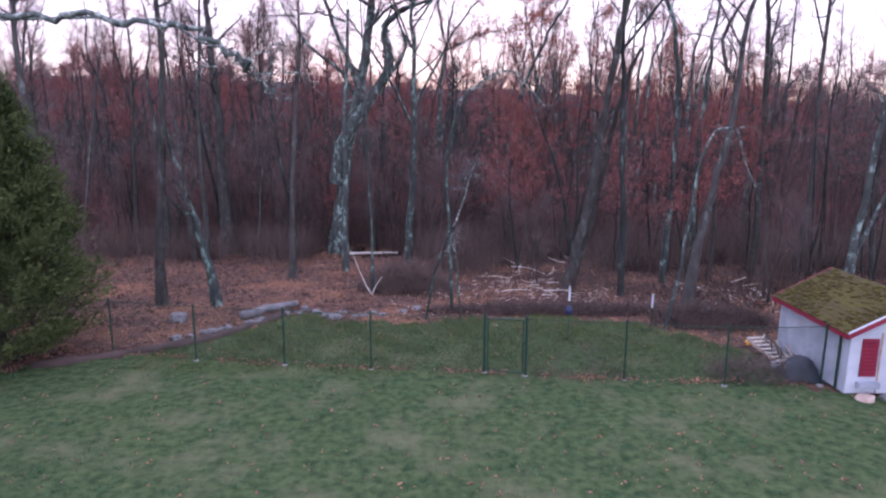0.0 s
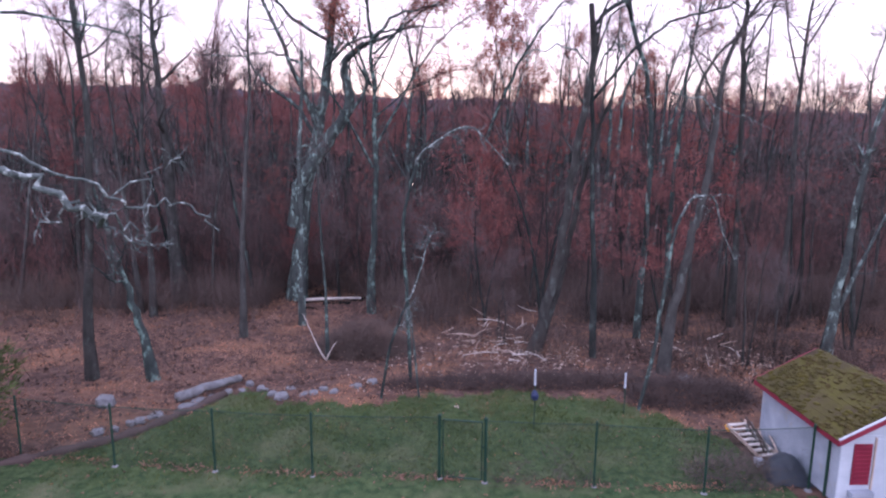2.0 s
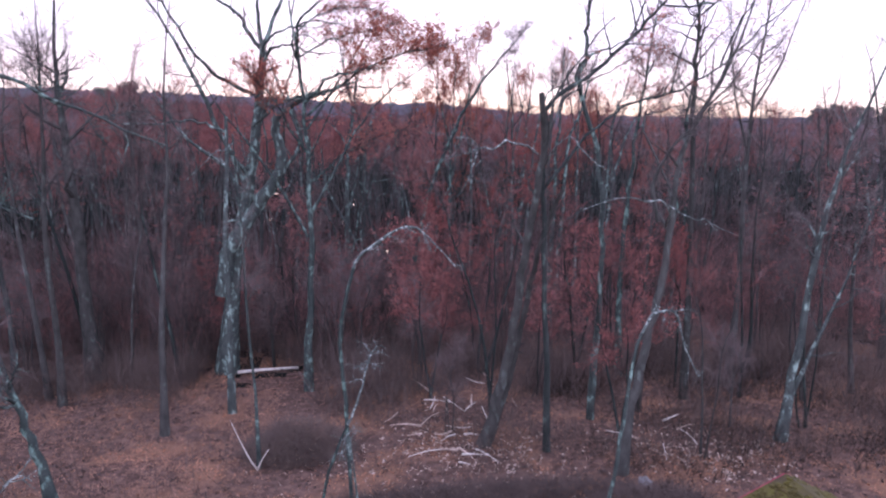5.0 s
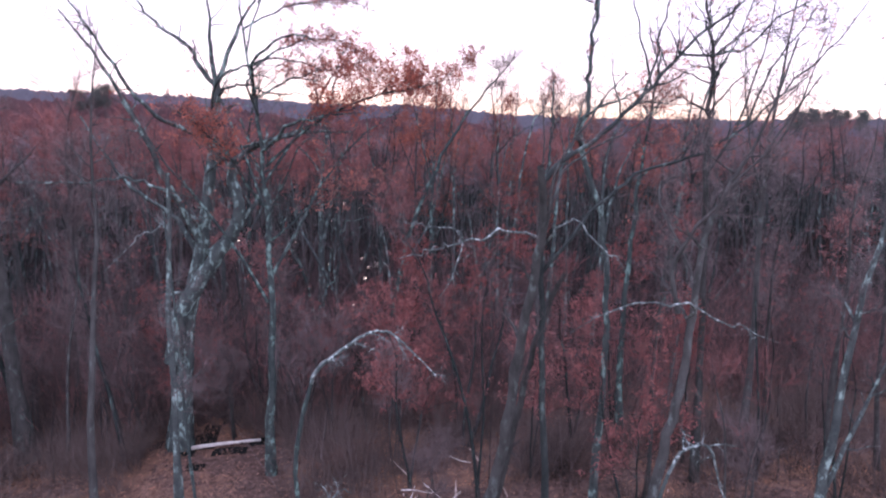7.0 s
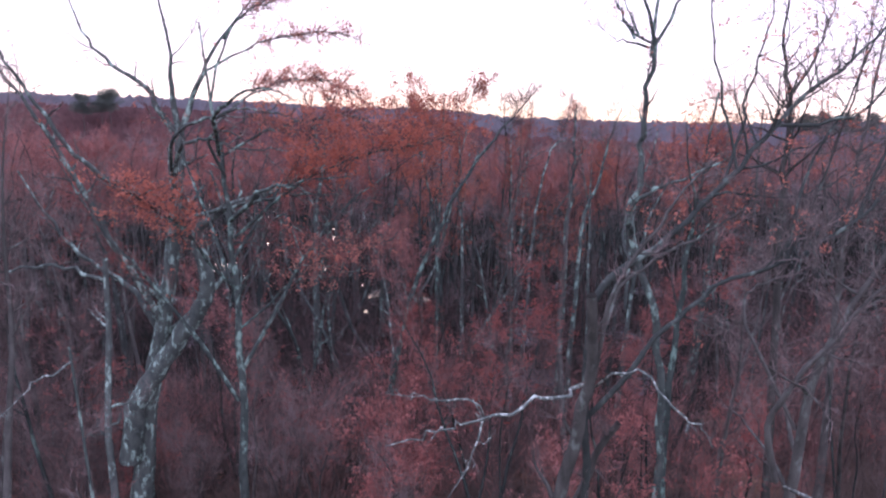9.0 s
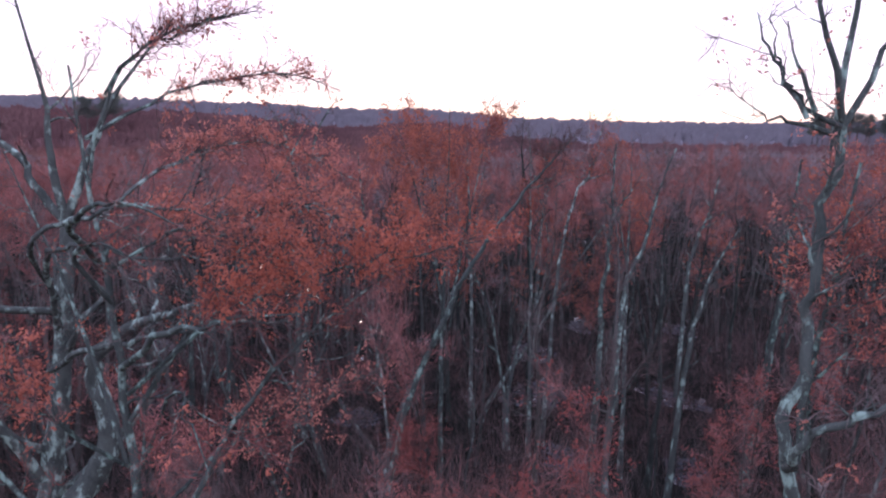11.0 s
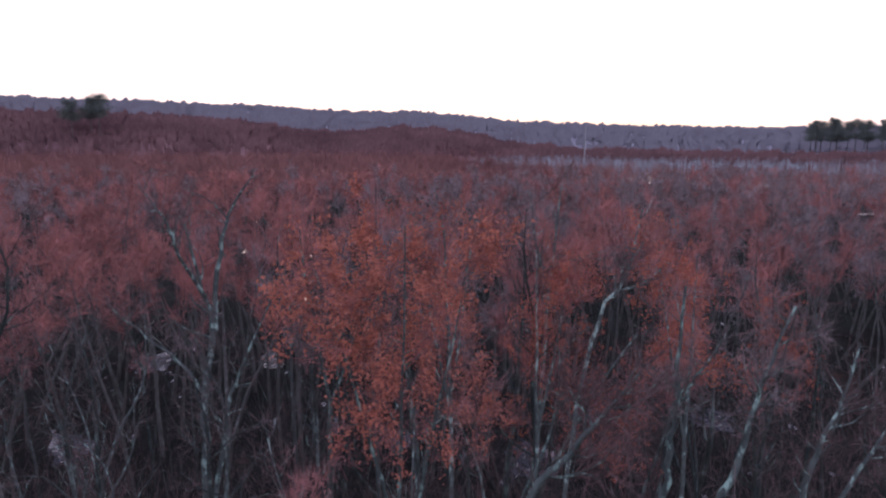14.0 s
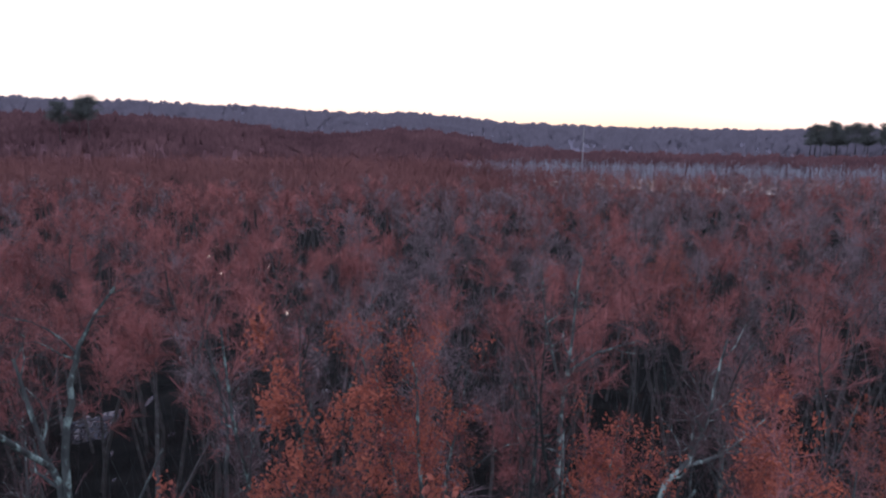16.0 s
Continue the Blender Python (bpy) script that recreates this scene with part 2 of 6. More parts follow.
GLASS = bpy.data.materials.new("window_glass")
GLASS.use_nodes = True
gb = GLASS.node_tree.nodes["Principled BSDF"]
gb.inputs["Base Color"].default_value = (0.03, 0.035, 0.04, 1)
gb.inputs["Roughness"].default_value = 0.05


# ---- mesh helpers ----
class Geo:
    """Gathers vertices and faces; becomes one mesh."""

    def __init__(self):
        self.v, self.f, self.n = [], [], 0

    def add(self, v, f):
        v, f = np.asarray(v, float), np.asarray(f, int)
        if len(v):
            self.v.append(v)
            self.f.extend((f + self.n).tolist())
            self.n += len(v)
        return self

    def mesh(self, name, mat, smooth=False):
        me = bpy.data.meshes.new(name)
        me.from_pydata(np.concatenate(self.v).tolist() if self.v else [], [], self.f)
        me.materials.append(mat)
        if smooth:
            me.polygons.foreach_set("use_smooth", [True] * len(me.polygons))
        me.update()
        return me


def empty(name, loc=(0, 0, 0)):
    ob = new(name)
    ob.location = loc
    ob.empty_display_size = 0.3
    return ob


def piece(name, geo, mat, parent=None, label="", smooth=False, loc=None):
    """One mesh object, a part of parent where one is given."""
    ob = new(name, geo.mesh(name, mat, smooth))
    if parent:
        ob.parent = parent
    if loc:
        ob.location = loc
    if label:
        ob["label"] = label
    return ob


def tube(geo, pts, rad, sides=6, close=True):
    """A tapered pipe along pts."""
    p, r = np.asarray(pts, float), np.asarray(rad, float)
    k = len(p)
    t = np.gradient(p, axis=0)
    t /= np.linalg.norm(t, axis=1, keepdims=True) + 1e-9
    ref = np.where(np.abs(t[:, 2:3]) > 0.9, np.array([[1.0, 0, 0]]), np.array([[0, 0, 1.0]]))
    if np.abs(t[:, 2]).mean() > 0.5:
        ref = np.tile([[1.0, 0.13, 0]], (k, 1))
    u = np.cross(t, ref)
    u /= np.linalg.norm(u, axis=1, keepdims=True) + 1e-9
    w = np.cross(t, u)
    a = np.arange(sides) * 2 * np.pi / sides
    v = (p[:, None] + r[:, None, None] * (np.cos(a)[None, :, None] * u[:, None] + np.sin(a)[None, :, None] * w[:, None])).reshape(-1, 3)
    i, j = np.meshgrid(np.arange(k - 1), np.arange(sides), indexing="ij")
    j2 = (j + 1) % sides
    f = np.stack([i * sides + j, i * sides + j2, (i + 1) * sides + j2, (i + 1) * sides + j], -1).reshape(-1, 4)
    geo.add(v, f)
    if close:
        base = geo.n - len(v)
        geo.f.append([base + x for x in range(sides)][::-1])
        geo.f.append([base + (k - 1) * sides + x for x in range(sides)])


def box(geo, c, s, m=None):
    """A box with centre c and size s, turned by the matrix m about its centre."""
    v = np.array([[x, y, z] for x in (-0.5, 0.5) for y in (-0.5, 0.5) for z in (-0.5, 0.5)]) * s
    if m is not None:
        v = v @ np.array(m.to_3x3()).T
    geo.add(v + np.asarray(c, float), [[0, 1, 3, 2], [4, 6, 7, 5], [0, 4, 5, 1], [2, 3, 7, 6], [0, 2, 6, 4], [1, 5, 7, 3]])


def smoothed(pts, times=2):
    """Corner-cutting of a line, ends kept."""
    p = np.asarray(pts, float)
    for _ in range(times):
        q = np.empty((2 * len(p) - 2, p.shape[1]))
        q[0::2], q[1::2] = 0.75 * p[:-1] + 0.25 * p[1:], 0.25 * p[:-1] + 0.75 * p[1:]
        q[0], q[-1] = p[0], p[-1]
        p = q
    return p


def unit(v):
    return v / (np.linalg.norm(v, axis=-1, keepdims=True) + 1e-9)


# ---- lie of the land ----
POOLS = [(18.8, 75.5, 2.3, 3.2), (-1.7, 99, 1.8, 2.4), (5.3, 83, 1.6, 2.0), (-14.5, 82, 1.8, 3.2), (26.5, 64.2, 2.3, 3.0), (17.4, 66, 2.8, 3.0), (15.4, 56.6, 2.0, 2.4), (22, 54.3, 2.0, 2.2),
         (10, 79.6, 1.4, 1.8), (17, 49, 1.7, 1.8), (21, 46.6, 1.9, 1.5), (26.4, 83, 1.7, 2.6), (-11, 70, 2.0, 3.0), (3.3, 64, 1.7, 1.7), (-13.2, 100, 2.5, 3.2), (36, 80, 2.0, 2.4)]
OUTER = [(123.8, 179, 5, 6), (88, 187, 3.5, 4.5), (-4, 303, 5, 12), (9, 279, 4, 10)]
MARSH = (330, 490, 235, 190)


def land(x, y):
    """Height of the ground: a level yard that falls to a swamp."""
    x, y = np.asarray(x, float), np.asarray(y, float)
    s = np.clip((y - 22) / 17, 0, 1)
    z = -0.9 * s - 0.12 * np.clip((y - 39) / 20, 0, 1)
    w = np.clip((y - 25) / 15, 0, 1)
    z = z + w * (0.10 * np.sin(x * 0.9 + 1.7 * np.sin(y * 0.31)) * np.sin(y * 0.8 + x * 0.2) + 0.06 * np.sin(x * 2.3 + y * 1.1))
    deep = np.clip((y - 44) / 12, 0, 1)
    z = z - deep * 0.06 * np.clip(np.sin(x * 0.17 + 1.1 * np.sin(y * 0.043) + 0.9) * np.sin(y * 0.11 + 0.6 * np.sin(x * 0.09)) - 0.62, 0, 1) + deep * 0.04 * np.sin(x * 3.1 + 2 * np.sin(y * 1.7))
    # pools among the stems
    for px, py, rx, ry in POOLS:
        z = z - 0.32 * np.clip(1.25 - np.hypot((x - px) / rx, (y - py) / ry) - 0.3 * np.sin(x * 2.1 + y) * np.sin(y * 1.7), 0, 1)
    # open water far out
    z = z - 0.6 * (np.hypot((x - MARSH[0]) / MARSH[2], (y - MARSH[1]) / MARSH[3]) < 1)
    return z


def grid(geo, xs, ys, height, keep=None):
    """A sheet over a grid of lines."""
    gx, gy = np.meshgrid(xs, ys, indexing="ij")
    v = np.stack([gx, gy, height(gx, gy)], -1).reshape(-1, 3)
    i, j = np.meshgrid(np.arange(len(xs) - 1), np.arange(len(ys) - 1), indexing="ij")
    if keep is not None:
        ok = keep((gx[:-1, :-1] + gx[1:, 1:]) / 2, (gy[:-1, :-1] + gy[1:, 1:]) / 2)
        i, j = i[ok], j[ok]
    n = len(ys)
    geo.add(v, np.stack([i * n + j, (i + 1) * n + j, (i + 1) * n + j + 1, i * n + j + 1], -1).reshape(-1, 4))


def lines(*spans):
    """Joined ranges, each (start, end, step)."""
    return np.unique(np.concatenate([np.arange(a, b, s) for a, b, s in spans] + [[spans[-1][1]]]).round(3))


g = Geo()
grid(g, lines((-3000, -300, 300), (-300, -40, 10), (-40, 60, 0.8), (60, 300, 10), (300, 800, 20), (800, 3000, 300)),
     lines((-3000, -200, 200), (-200, -10, 10), (-10, 100, 0.8), (100, 400, 6), (400, 860, 15), (860, 3000, 200)), land)
ground = tagged(piece("ground", g, LITTER, smooth=True), "forest floor of matted brown leaves sloping to swamp", "ground", kind="structure")

# second slot: muck with the wood's shade in its colour
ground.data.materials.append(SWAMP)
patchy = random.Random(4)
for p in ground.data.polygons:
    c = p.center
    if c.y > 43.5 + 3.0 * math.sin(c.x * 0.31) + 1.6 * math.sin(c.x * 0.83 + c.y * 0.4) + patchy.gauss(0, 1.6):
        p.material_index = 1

g = Geo()
grid(g, lines((-150, 800, 25)), lines((44, 860, 48)), lambda x, y: 0 * x - 1.16)
water = tagged(piece("water", g, WATER), "still dark swamp water mirroring the pale sky", "water", kind="structure")



def pool_sheen(px, py, rx, ry, seed):
    """Reflected-sky colour laid over a pool, with a ragged rim and sunken holes."""
    r = np.random.default_rng(seed)
    k, rings = 56, 9
    a = np.linspace(0, 2 * np.pi, k, endpoint=False)
    rim = 1 + 0.22 * np.sin(3 * a + r.uniform(0, 6)) + 0.16 * np.sin(5 * a + r.uniform(0, 6)) + r.normal(0, 0.09, k)
    v = [(0, 0, 0.012)]
    for i in range(1, rings + 1):
        f = i / rings
        v += [(math.cos(b) * rx * f * q, math.sin(b) * ry * f * q, 0.012 * (1 - f) + r.normal(0, 0.008)) for b, q in zip(a, rim)]
    g = Geo().add(v, [[0, 1 + i, 1 + (i + 1) % k] for i in range(k)])
    for i in range(rings - 1):
        for j in range(k):
            if math.sin(j * 0.7 + i * 0.9) + math.sin(j * 0.31 - i * 1.7 + seed) + r.normal(0, 0.6) > -0.1:
                b, c = 1 + i * k, 1 + (i + 1) * k
                g.f.append([b + j, c + j, c + (j + 1) % k, b + (j + 1) % k])
    return tagged(piece("pool_sheen", g, SHEEN, loc=(px, py, -1.13), smooth=True), "grey-blue sheet coloured as reflected sky on a pool among wet stems", "ice", "frozen pools")


for i, q in enumerate(POOLS + OUTER):
    pool_sheen(*q, 300 + i)

EDGE = [(-40, 16.0), (-12.8, 17.7), (-10.0, 18.9), (-7.9, 19.9), (-6.6, 21.8), (-5.3, 23.6), (-3.9, 22.6), (-1.7, 22.1), (1.6, 23.0), (4.7, 23.3), (8.3, 21.4), (9.7, 19.0), (9.9, 16.4), (40, 15.8)]


def on_lawn(x, y, slack=0.0):
    ex, ey = np.array(EDGE).T
    wob = 0.22 * np.sin(x * 2.1) + 0.15 * np.sin(x * 5.3 + 1) + 0.1 * np.sin(x * 11.7)
    return y < np.interp(x, ex, ey) + wob - slack


g = Geo()
grid(g, lines((-60, -26, 2), (-26, 26, 0.25), (26, 60, 2)), lines((-40, -6, 2), (-6, 6, 1), (6, 25, 0.25)),
     lambda x, y: land(x, y) + 0.03 + 0.012 * np.sin(x * 3.1 + y) * np.sin(y * 2.7), on_lawn)
lawn = tagged(piece("lawn", g, LAWN, smooth=True), "mown winter lawn, green with straw-pale worn patches", "lawn", kind="structure")


def blades(rng, n, spots, high, wide, lean=0.5, lay=0.0):
    """Loose upright triangles at spots (x, y, z)."""
    p = spots[rng.integers(0, len(spots), n)] if len(spots) != n else spots
    h = rng.uniform(*high, n)[:, None]
    d = unit(np.concatenate([rng.normal(0, lean, (n, 2)), np.ones((n, 1)) * (1 - lay)], 1))
    a = rng.uniform(0, np.pi, n)
    s = np.stack([np.cos(a), np.sin(a), 0 * a], -1) * rng.uniform(*wide, n)[:, None] / 2
    v = np.stack([p - s, p + s, p + d * h], 1).reshape(-1, 3)
    return v, np.arange(3 * n).reshape(-1, 3)


rng = np.random.default_rng(5)
n = 130000
x = rng.uniform(-16, 16, n)
y = 5 + 19 * rng.random(n) ** 0.9
ok = on_lawn(x, y, -0.08) & (np.sin(x * 1.3 + 2 * np.sin(y * 0.7)) + rng.normal(0, 0.8, n) > -0.9)
x, y = x[ok], y[ok]
g = Geo().add(*blades(rng, len(x), np.stack([x, y, land(x, y) + 0.02], -1), (0.025, 0.08), (0.012, 0.03), 0.9))
tagged(piece("grass", g, BLADE), "short tufted lawn grass going straw-yellow in patches", "grass", kind="stuff")

n = 60000
x, y = rng.uniform(-9, 11, n), 17.2 + 6.8 * rng.random(n) ** 0.7
ok = on_lawn(x, y, rng.normal(0, 0.15, n)) & (np.sin(x * 1.7 + 2 * np.sin(y * 0.9)) + rng.normal(0, 0.7, n) > -1.0)
x, y = x[ok], y[ok]
g = Geo().add(*blades(rng, len(x), np.stack([x, y, land(x, y) + 0.02], -1), (0.05, 0.16), (0.015, 0.035), 0.6))
tagged(piece("grass", g, ROUGHGRASS), "longer yellow-green grass behind the fence", "grass", kind="stuff")

k = 420
cx, cy = rng.uniform(-15, 15, k), rng.uniform(6, 17.5, k)
m = rng.integers(0, k, 26000)
x, y = cx[m] + rng.normal(0, 0.16, len(m)), cy[m] + rng.normal(0, 0.13, len(m))
ok = on_lawn(x, y)
x, y = x[ok], y[ok]
g = Geo().add(*blades(rng, len(x), np.stack([x, y, land(x, y) + 0.02], -1), (0.03, 0.09), (0.015, 0.035), 0.7))
tagged(piece("grass", g, TUFT), "darker green tufts scattered over the lawn", "grass", kind="stuff")

# dark edging round the lawn's far side
p = smoothed([(-12.0, 17.9, 0.02), (-10.0, 18.9, 0.03), (-7.9, 19.95, 0.03), (-6.7, 21.7, 0.03), (-5.9, 23.2, 0.02)], 3)
p[1:-1] += np.random.default_rng(3).normal(0, 0.03, p[1:-1].shape)
g = Geo()
tube(g, p, np.full(len(p), 0.16) * (1 + 0.25 * np.sin(np.arange(len(p)) * 1.9)), 8)
tagged(piece("lawn_edging", g, MUD, smooth=True), "low dark earth edging along the lawn", "edging")


# ---- how trees grow ----
def wander(rng, p, d, length, k, gnarl, lift):
    """A crooked line of k points from p, first towards d."""
    pts, d = [np.array(p, float)], unit(np.array(d, float))
    for _ in range(k - 1):
        d = unit(d + rng.normal(0, gnarl, 3) + np.array([0, 0, lift]))
        pts.append(pts[-1] + d * length / (k - 1))
    return np.array(pts)


def fork(rng, geo, stems, n, reach, lo, lift=0.12, gnarl=0.22, sides=5, k=6, wide=0.9, thick=0.55, side=None):
    """n branches off the given stems (points, radii); returns the branches as stems."""
    made = []
    weight = np.array([np.linalg.norm(np.diff(p, axis=0), axis=1).sum() for p, _ in stems])
    for _ in range(n):
        p, r = stems[rng.choice(len(stems), p=weight / weight.sum())]
        f = lo + (1 - lo) * rng.random() ** 0.8
        at = f * (len(p) - 1)
        i = min(int(at), len(p) - 2)
        q, rr = p[i] + (p[i + 1] - p[i]) * (at - i), r[i] + (r[i + 1] - r[i]) * (at - i)
        along = unit(p[i + 1] - p[i])
        out = rng.normal(0, 1, 3)
        if side is not None:
            out = out + np.array(side)
        out = unit(out - along * out.dot(along))
        length = reach * rng.uniform(0.55, 1.15) * (1.15 - 0.65 * f)
        line = wander(rng, q, along * rng.uniform(0.35, 0.9) + out * wide, length, k, gnarl, lift)
        rad = np.linspace(max(rr * thick, 0.008), max(rr * thick * 0.18, 0.004), k)
        tube(geo, line, rad, sides, False)
        made.append((line, rad))
    return made


def spray(rng, geo, stems, n, length=(0.3, 0.9), width=0.012, lo=0.2, droop=0.15):
    """n thin twigs, each with a side twig, off the stems; returns their tips."""
    weight = np.array([np.linalg.norm(np.diff(p, axis=0), axis=1).sum() for p, _ in stems])
    pick = rng.choice(len(stems), n, p=weight / weight.sum())
    f = lo + (1 - lo) * rng.random(n)
    base, along = np.empty((n, 3)), np.empty((n, 3))
    for s in range(len(stems)):
        m = pick == s
        if m.any():
            p = stems[s][0]
            at = f[m] * (len(p) - 1)
            i = np.minimum(at.astype(int), len(p) - 2)
            base[m] = p[i] + (p[i + 1] - p[i]) * (at - i)[:, None]
            along[m] = unit(p[i + 1] - p[i])
    d = unit(along * 0.7 + rng.normal(0, 0.55, (n, 3)) + np.array([0, 0, droop]))
    L = rng.uniform(*length, n)[:, None]
    w = unit(np.cross(d, rng.normal(0, 1, (n, 3)))) * width / 2
    tip, mid = base + d * L, base + d * L * 0.4
    d2 = unit(d + rng.normal(0, 0.6, (n, 3)))
    tip2 = mid + d2 * L * 0.6
    v = np.stack([base - w, base + w, tip, mid - w * 0.8, mid + w * 0.8, tip2], 1).reshape(-1, 3)
    geo.add(v, np.arange(6 * n).reshape(-1, 3))
    return np.concatenate([tip, tip2])


def leaf_on(rng, geo, spots, n, size, drift=0.15, tuft=1, plume=0.0):
    """n small four-cornered leaves about the spots, in tufts of that many; plume: how far a tuft reaches up its shoot."""
    m = max(1, n // tuft)
    c = spots[rng.integers(0, len(spots), m)] + rng.normal(0, drift, (m, 3))
    p = np.repeat(c, tuft, 0)
    n = len(p)
    out = np.repeat(unit(rng.normal(0, 1, (m, 3)) + np.array([0, 0, 0.9])), tuft, 0)
    p = p + rng.normal(0, size[1] * 0.6, (n, 3)) * (tuft > 1)
    if plume:
        up = np.repeat(unit(rng.normal(0, 0.35, (m, 3)) + np.array([0, 0, 1.0])) * rng.uniform(0.6, 1.3, m)[:, None] * plume, tuft, 0)
        f = rng.random(n)[:, None]
        p = p + up * (f - 0.5) + rng.normal(0, 1, (n, 3)) * size[1] * 0.7 * (1 - 0.6 * f)
    a = unit(rng.normal(0, 1, (n, 3)) + (out if tuft > 1 else np.array([0, 0, -0.4])))
    b = unit(np.cross(a, rng.normal(0, 1, (n, 3))))
    s = rng.uniform(*size, n)[:, None]
    c = unit(np.cross(a, b)) * s * 0.15
    v = np.stack([p, p + a * s * 0.5 + b * s * 0.26 + c, p + a * s, p + a * s * 0.5 - b * s * 0.26 + c], 1).reshape(-1, 3)
    geo.add(v, np.arange(4 * n).reshape(-1, 4))


def tree_meshes(seed, height, radius, limbs=9, twigs=1500, lean=0.5, reach=3.2, lo=0.4, bark=None, twig=None, leaves=0, leaf_size=(0.07, 0.13), gnarl=0.05, stems=1, width=0.013, spurs=4, sides=7, leaf=None, wide=0.7, plume=0.0, tuft=10):
    """Trunk, crown and leaf meshes of a forest-grown tree that stands at the origin."""
    rng = np.random.default_rng(seed)
    wood, fine, leafy = Geo(), Geo(), Geo()
    trunks = []
    for s in range(stems):
        d = np.array([rng.normal(0, 0.1 * lean), rng.normal(0, 0.1 * lean), 1.0])
        if stems > 1:
            d[:2] += np.array([math.cos(s * 6.3 / stems), math.sin(s * 6.3 / stems)]) * 0.13
        h = height * (1 if s == 0 else rng.uniform(0.75, 0.95))
        line = wander(rng, (0.12 * s, 0.05 * s, -0.3), d, h + 0.3, 9, gnarl, 0.03)
        line += np.linspace(0, 1, len(line))[:, None] ** 2 * rng.normal(0, 0.28, (len(line), 3)) * (1, 1, 0)
        line = smoothed(line, 1)
        f = np.linspace(0, 1, len(line))
        rad = radius * (1.25 * np.exp(-f * 18) * 0.5 + (1 - f) ** 0.8 * 0.95 + 0.05) * (1 if s == 0 else 0.75)
        tube(wood, line, rad, sides, False)
        trunks.append((line, rad))
    big = fork(rng, wood, trunks, limbs, reach, lo, 0.17, 0.2, 5, 6, wide)
    small = fork(rng, wood, big + [(p[len(p) * 2 // 3:], r[len(r) * 2 // 3:]) for p, r in trunks], limbs * spurs, reach * 0.42, 0.2, 0.1, 0.28, 3, 4)
    tops = [(p[-5:], r[-5:]) for p, r in trunks]
    tips = spray(rng, fine, small + big + tops, twigs, (0.3, 0.95), width)
    if leaves:
        leaf_on(rng, leafy, tips, leaves, leaf_size, 0.05, tuft, plume)
    return (wood.mesh("trunk", bark or BARK, True), fine.mesh("crown", twig or TWIG), leafy.mesh("leaves", leaf or REDLEAF) if leaves else None)


def stand_tree(meshes, x, y, turn=0.0, scale=1.0, name="tree", sink=0.0):
    e = empty(name, (x, y, float(land(x, y)) - sink))
    e.rotation_euler[2], e.scale = turn, (scale, scale, scale)
    for part_name, me in zip(("trunk", "crown", "leaves"), meshes):
        if me:
            ob = new(part_name, me)
            ob.parent = e
    return e


def shaped_tree(name, label, seed, stems, limbs=10, reach=2.5, lo=0.35, twigs=1200, bark=None, twig=None, leaves=0, leaf_size=(0.08, 0.14), spurs=4, group="", side=None, width=0.013, leaf_drift=0.2, dead=(), leaf=None, plume=0.0, tuft=10):
    """A tree whose main stems are given as (points, base radius, tip radius), in metres."""
    rng = np.random.default_rng(seed)
    wood, fine, leafy = Geo(), Geo(), Geo()
    made = []
    x0, y0, z0 = stems[0][0][0]
    for pts, r0, r1 in stems:
        p = smoothed(np.asarray(pts, float) - (x0, y0, z0), 2)
        p[1:-1] += rng.normal(0, 0.035, p[1:-1].shape)
        f = np.linspace(0, 1, len(p))
        rad = 0.8 * (r1 + (r0 - r1) * (1 - f) ** 0.8)
        if pts is stems[0][0]:
            rad = rad * (1 + 0.7 * np.exp(-f * 22))
        tube(wood, p, rad, 8, False)
        made.append((p, rad))
    big = fork(rng, wood, made, limbs, reach, lo, 0.1, 0.24, 5, 6, side=side)
    small = fork(rng, wood, made[1:] + big if len(made) > 1 else big, max(1, limbs * spurs), reach * 0.42, 0.2, 0.08, 0.28, 3, 4)
    tops = [(p[len(p) * 3 // 5:], r[len(r) * 3 // 5:]) for p, r in made]
    spray(rng, fine, tops, max(1, twigs // 8), (0.25, 0.8), width)
    tips = spray(rng, fine, small + big, twigs, (0.25, 0.8), width)
    e = empty(name, (x0, y0, z0))
    piece("trunk", wood, bark or BARK, e, smooth=True)
    if twigs > 1:
        piece("crown", fine, twig or TWIG, e)
    if leaves:
        leaf_on(rng, leafy, tips, leaves, leaf_size, leaf_drift * 0.8, tuft, plume)
        piece("leaves", leafy, leaf or REDLEAF, e)
    for pts, r0, r1 in dead:
        limb, p = Geo(), smoothed(np.asarray(pts, float) - (x0, y0, z0), 2)
        p[1:-1] += rng.normal(0, 0.05, p[1:-1].shape)
        rad = 0.62 * np.linspace(r0, r1, len(p))
        tube(limb, p, rad, 6)
        spurs_off = fork(rng, limb, [(p, rad)], 4, 0.45, 0.35, 0.0, 0.4, 4, 4)
        spray(rng, limb, spurs_off, 10, (0.1, 0.3), 0.012)
        piece("dead_limb", limb, DEADLICHEN, e, "pale lichen-crusted dead limb", smooth=True)
    return tagged(e, label, "tree", group)


# ---- the trees one can tell apart ----
shaped_tree("tree", "tall grey-barked bare tree leaning at the wood's edge", 11,
            [([(-12.9, 38.7, -1.0), (-13.1, 38.7, 3.3), (-13.1, 38.7, 7.6), (-13.3, 38.7, 11.4), (-13.5, 38.7, 13.9), (-13.2, 38.7, 18.0)], 0.42, 0.07)], 14, 4.0, 0.4, 1800)
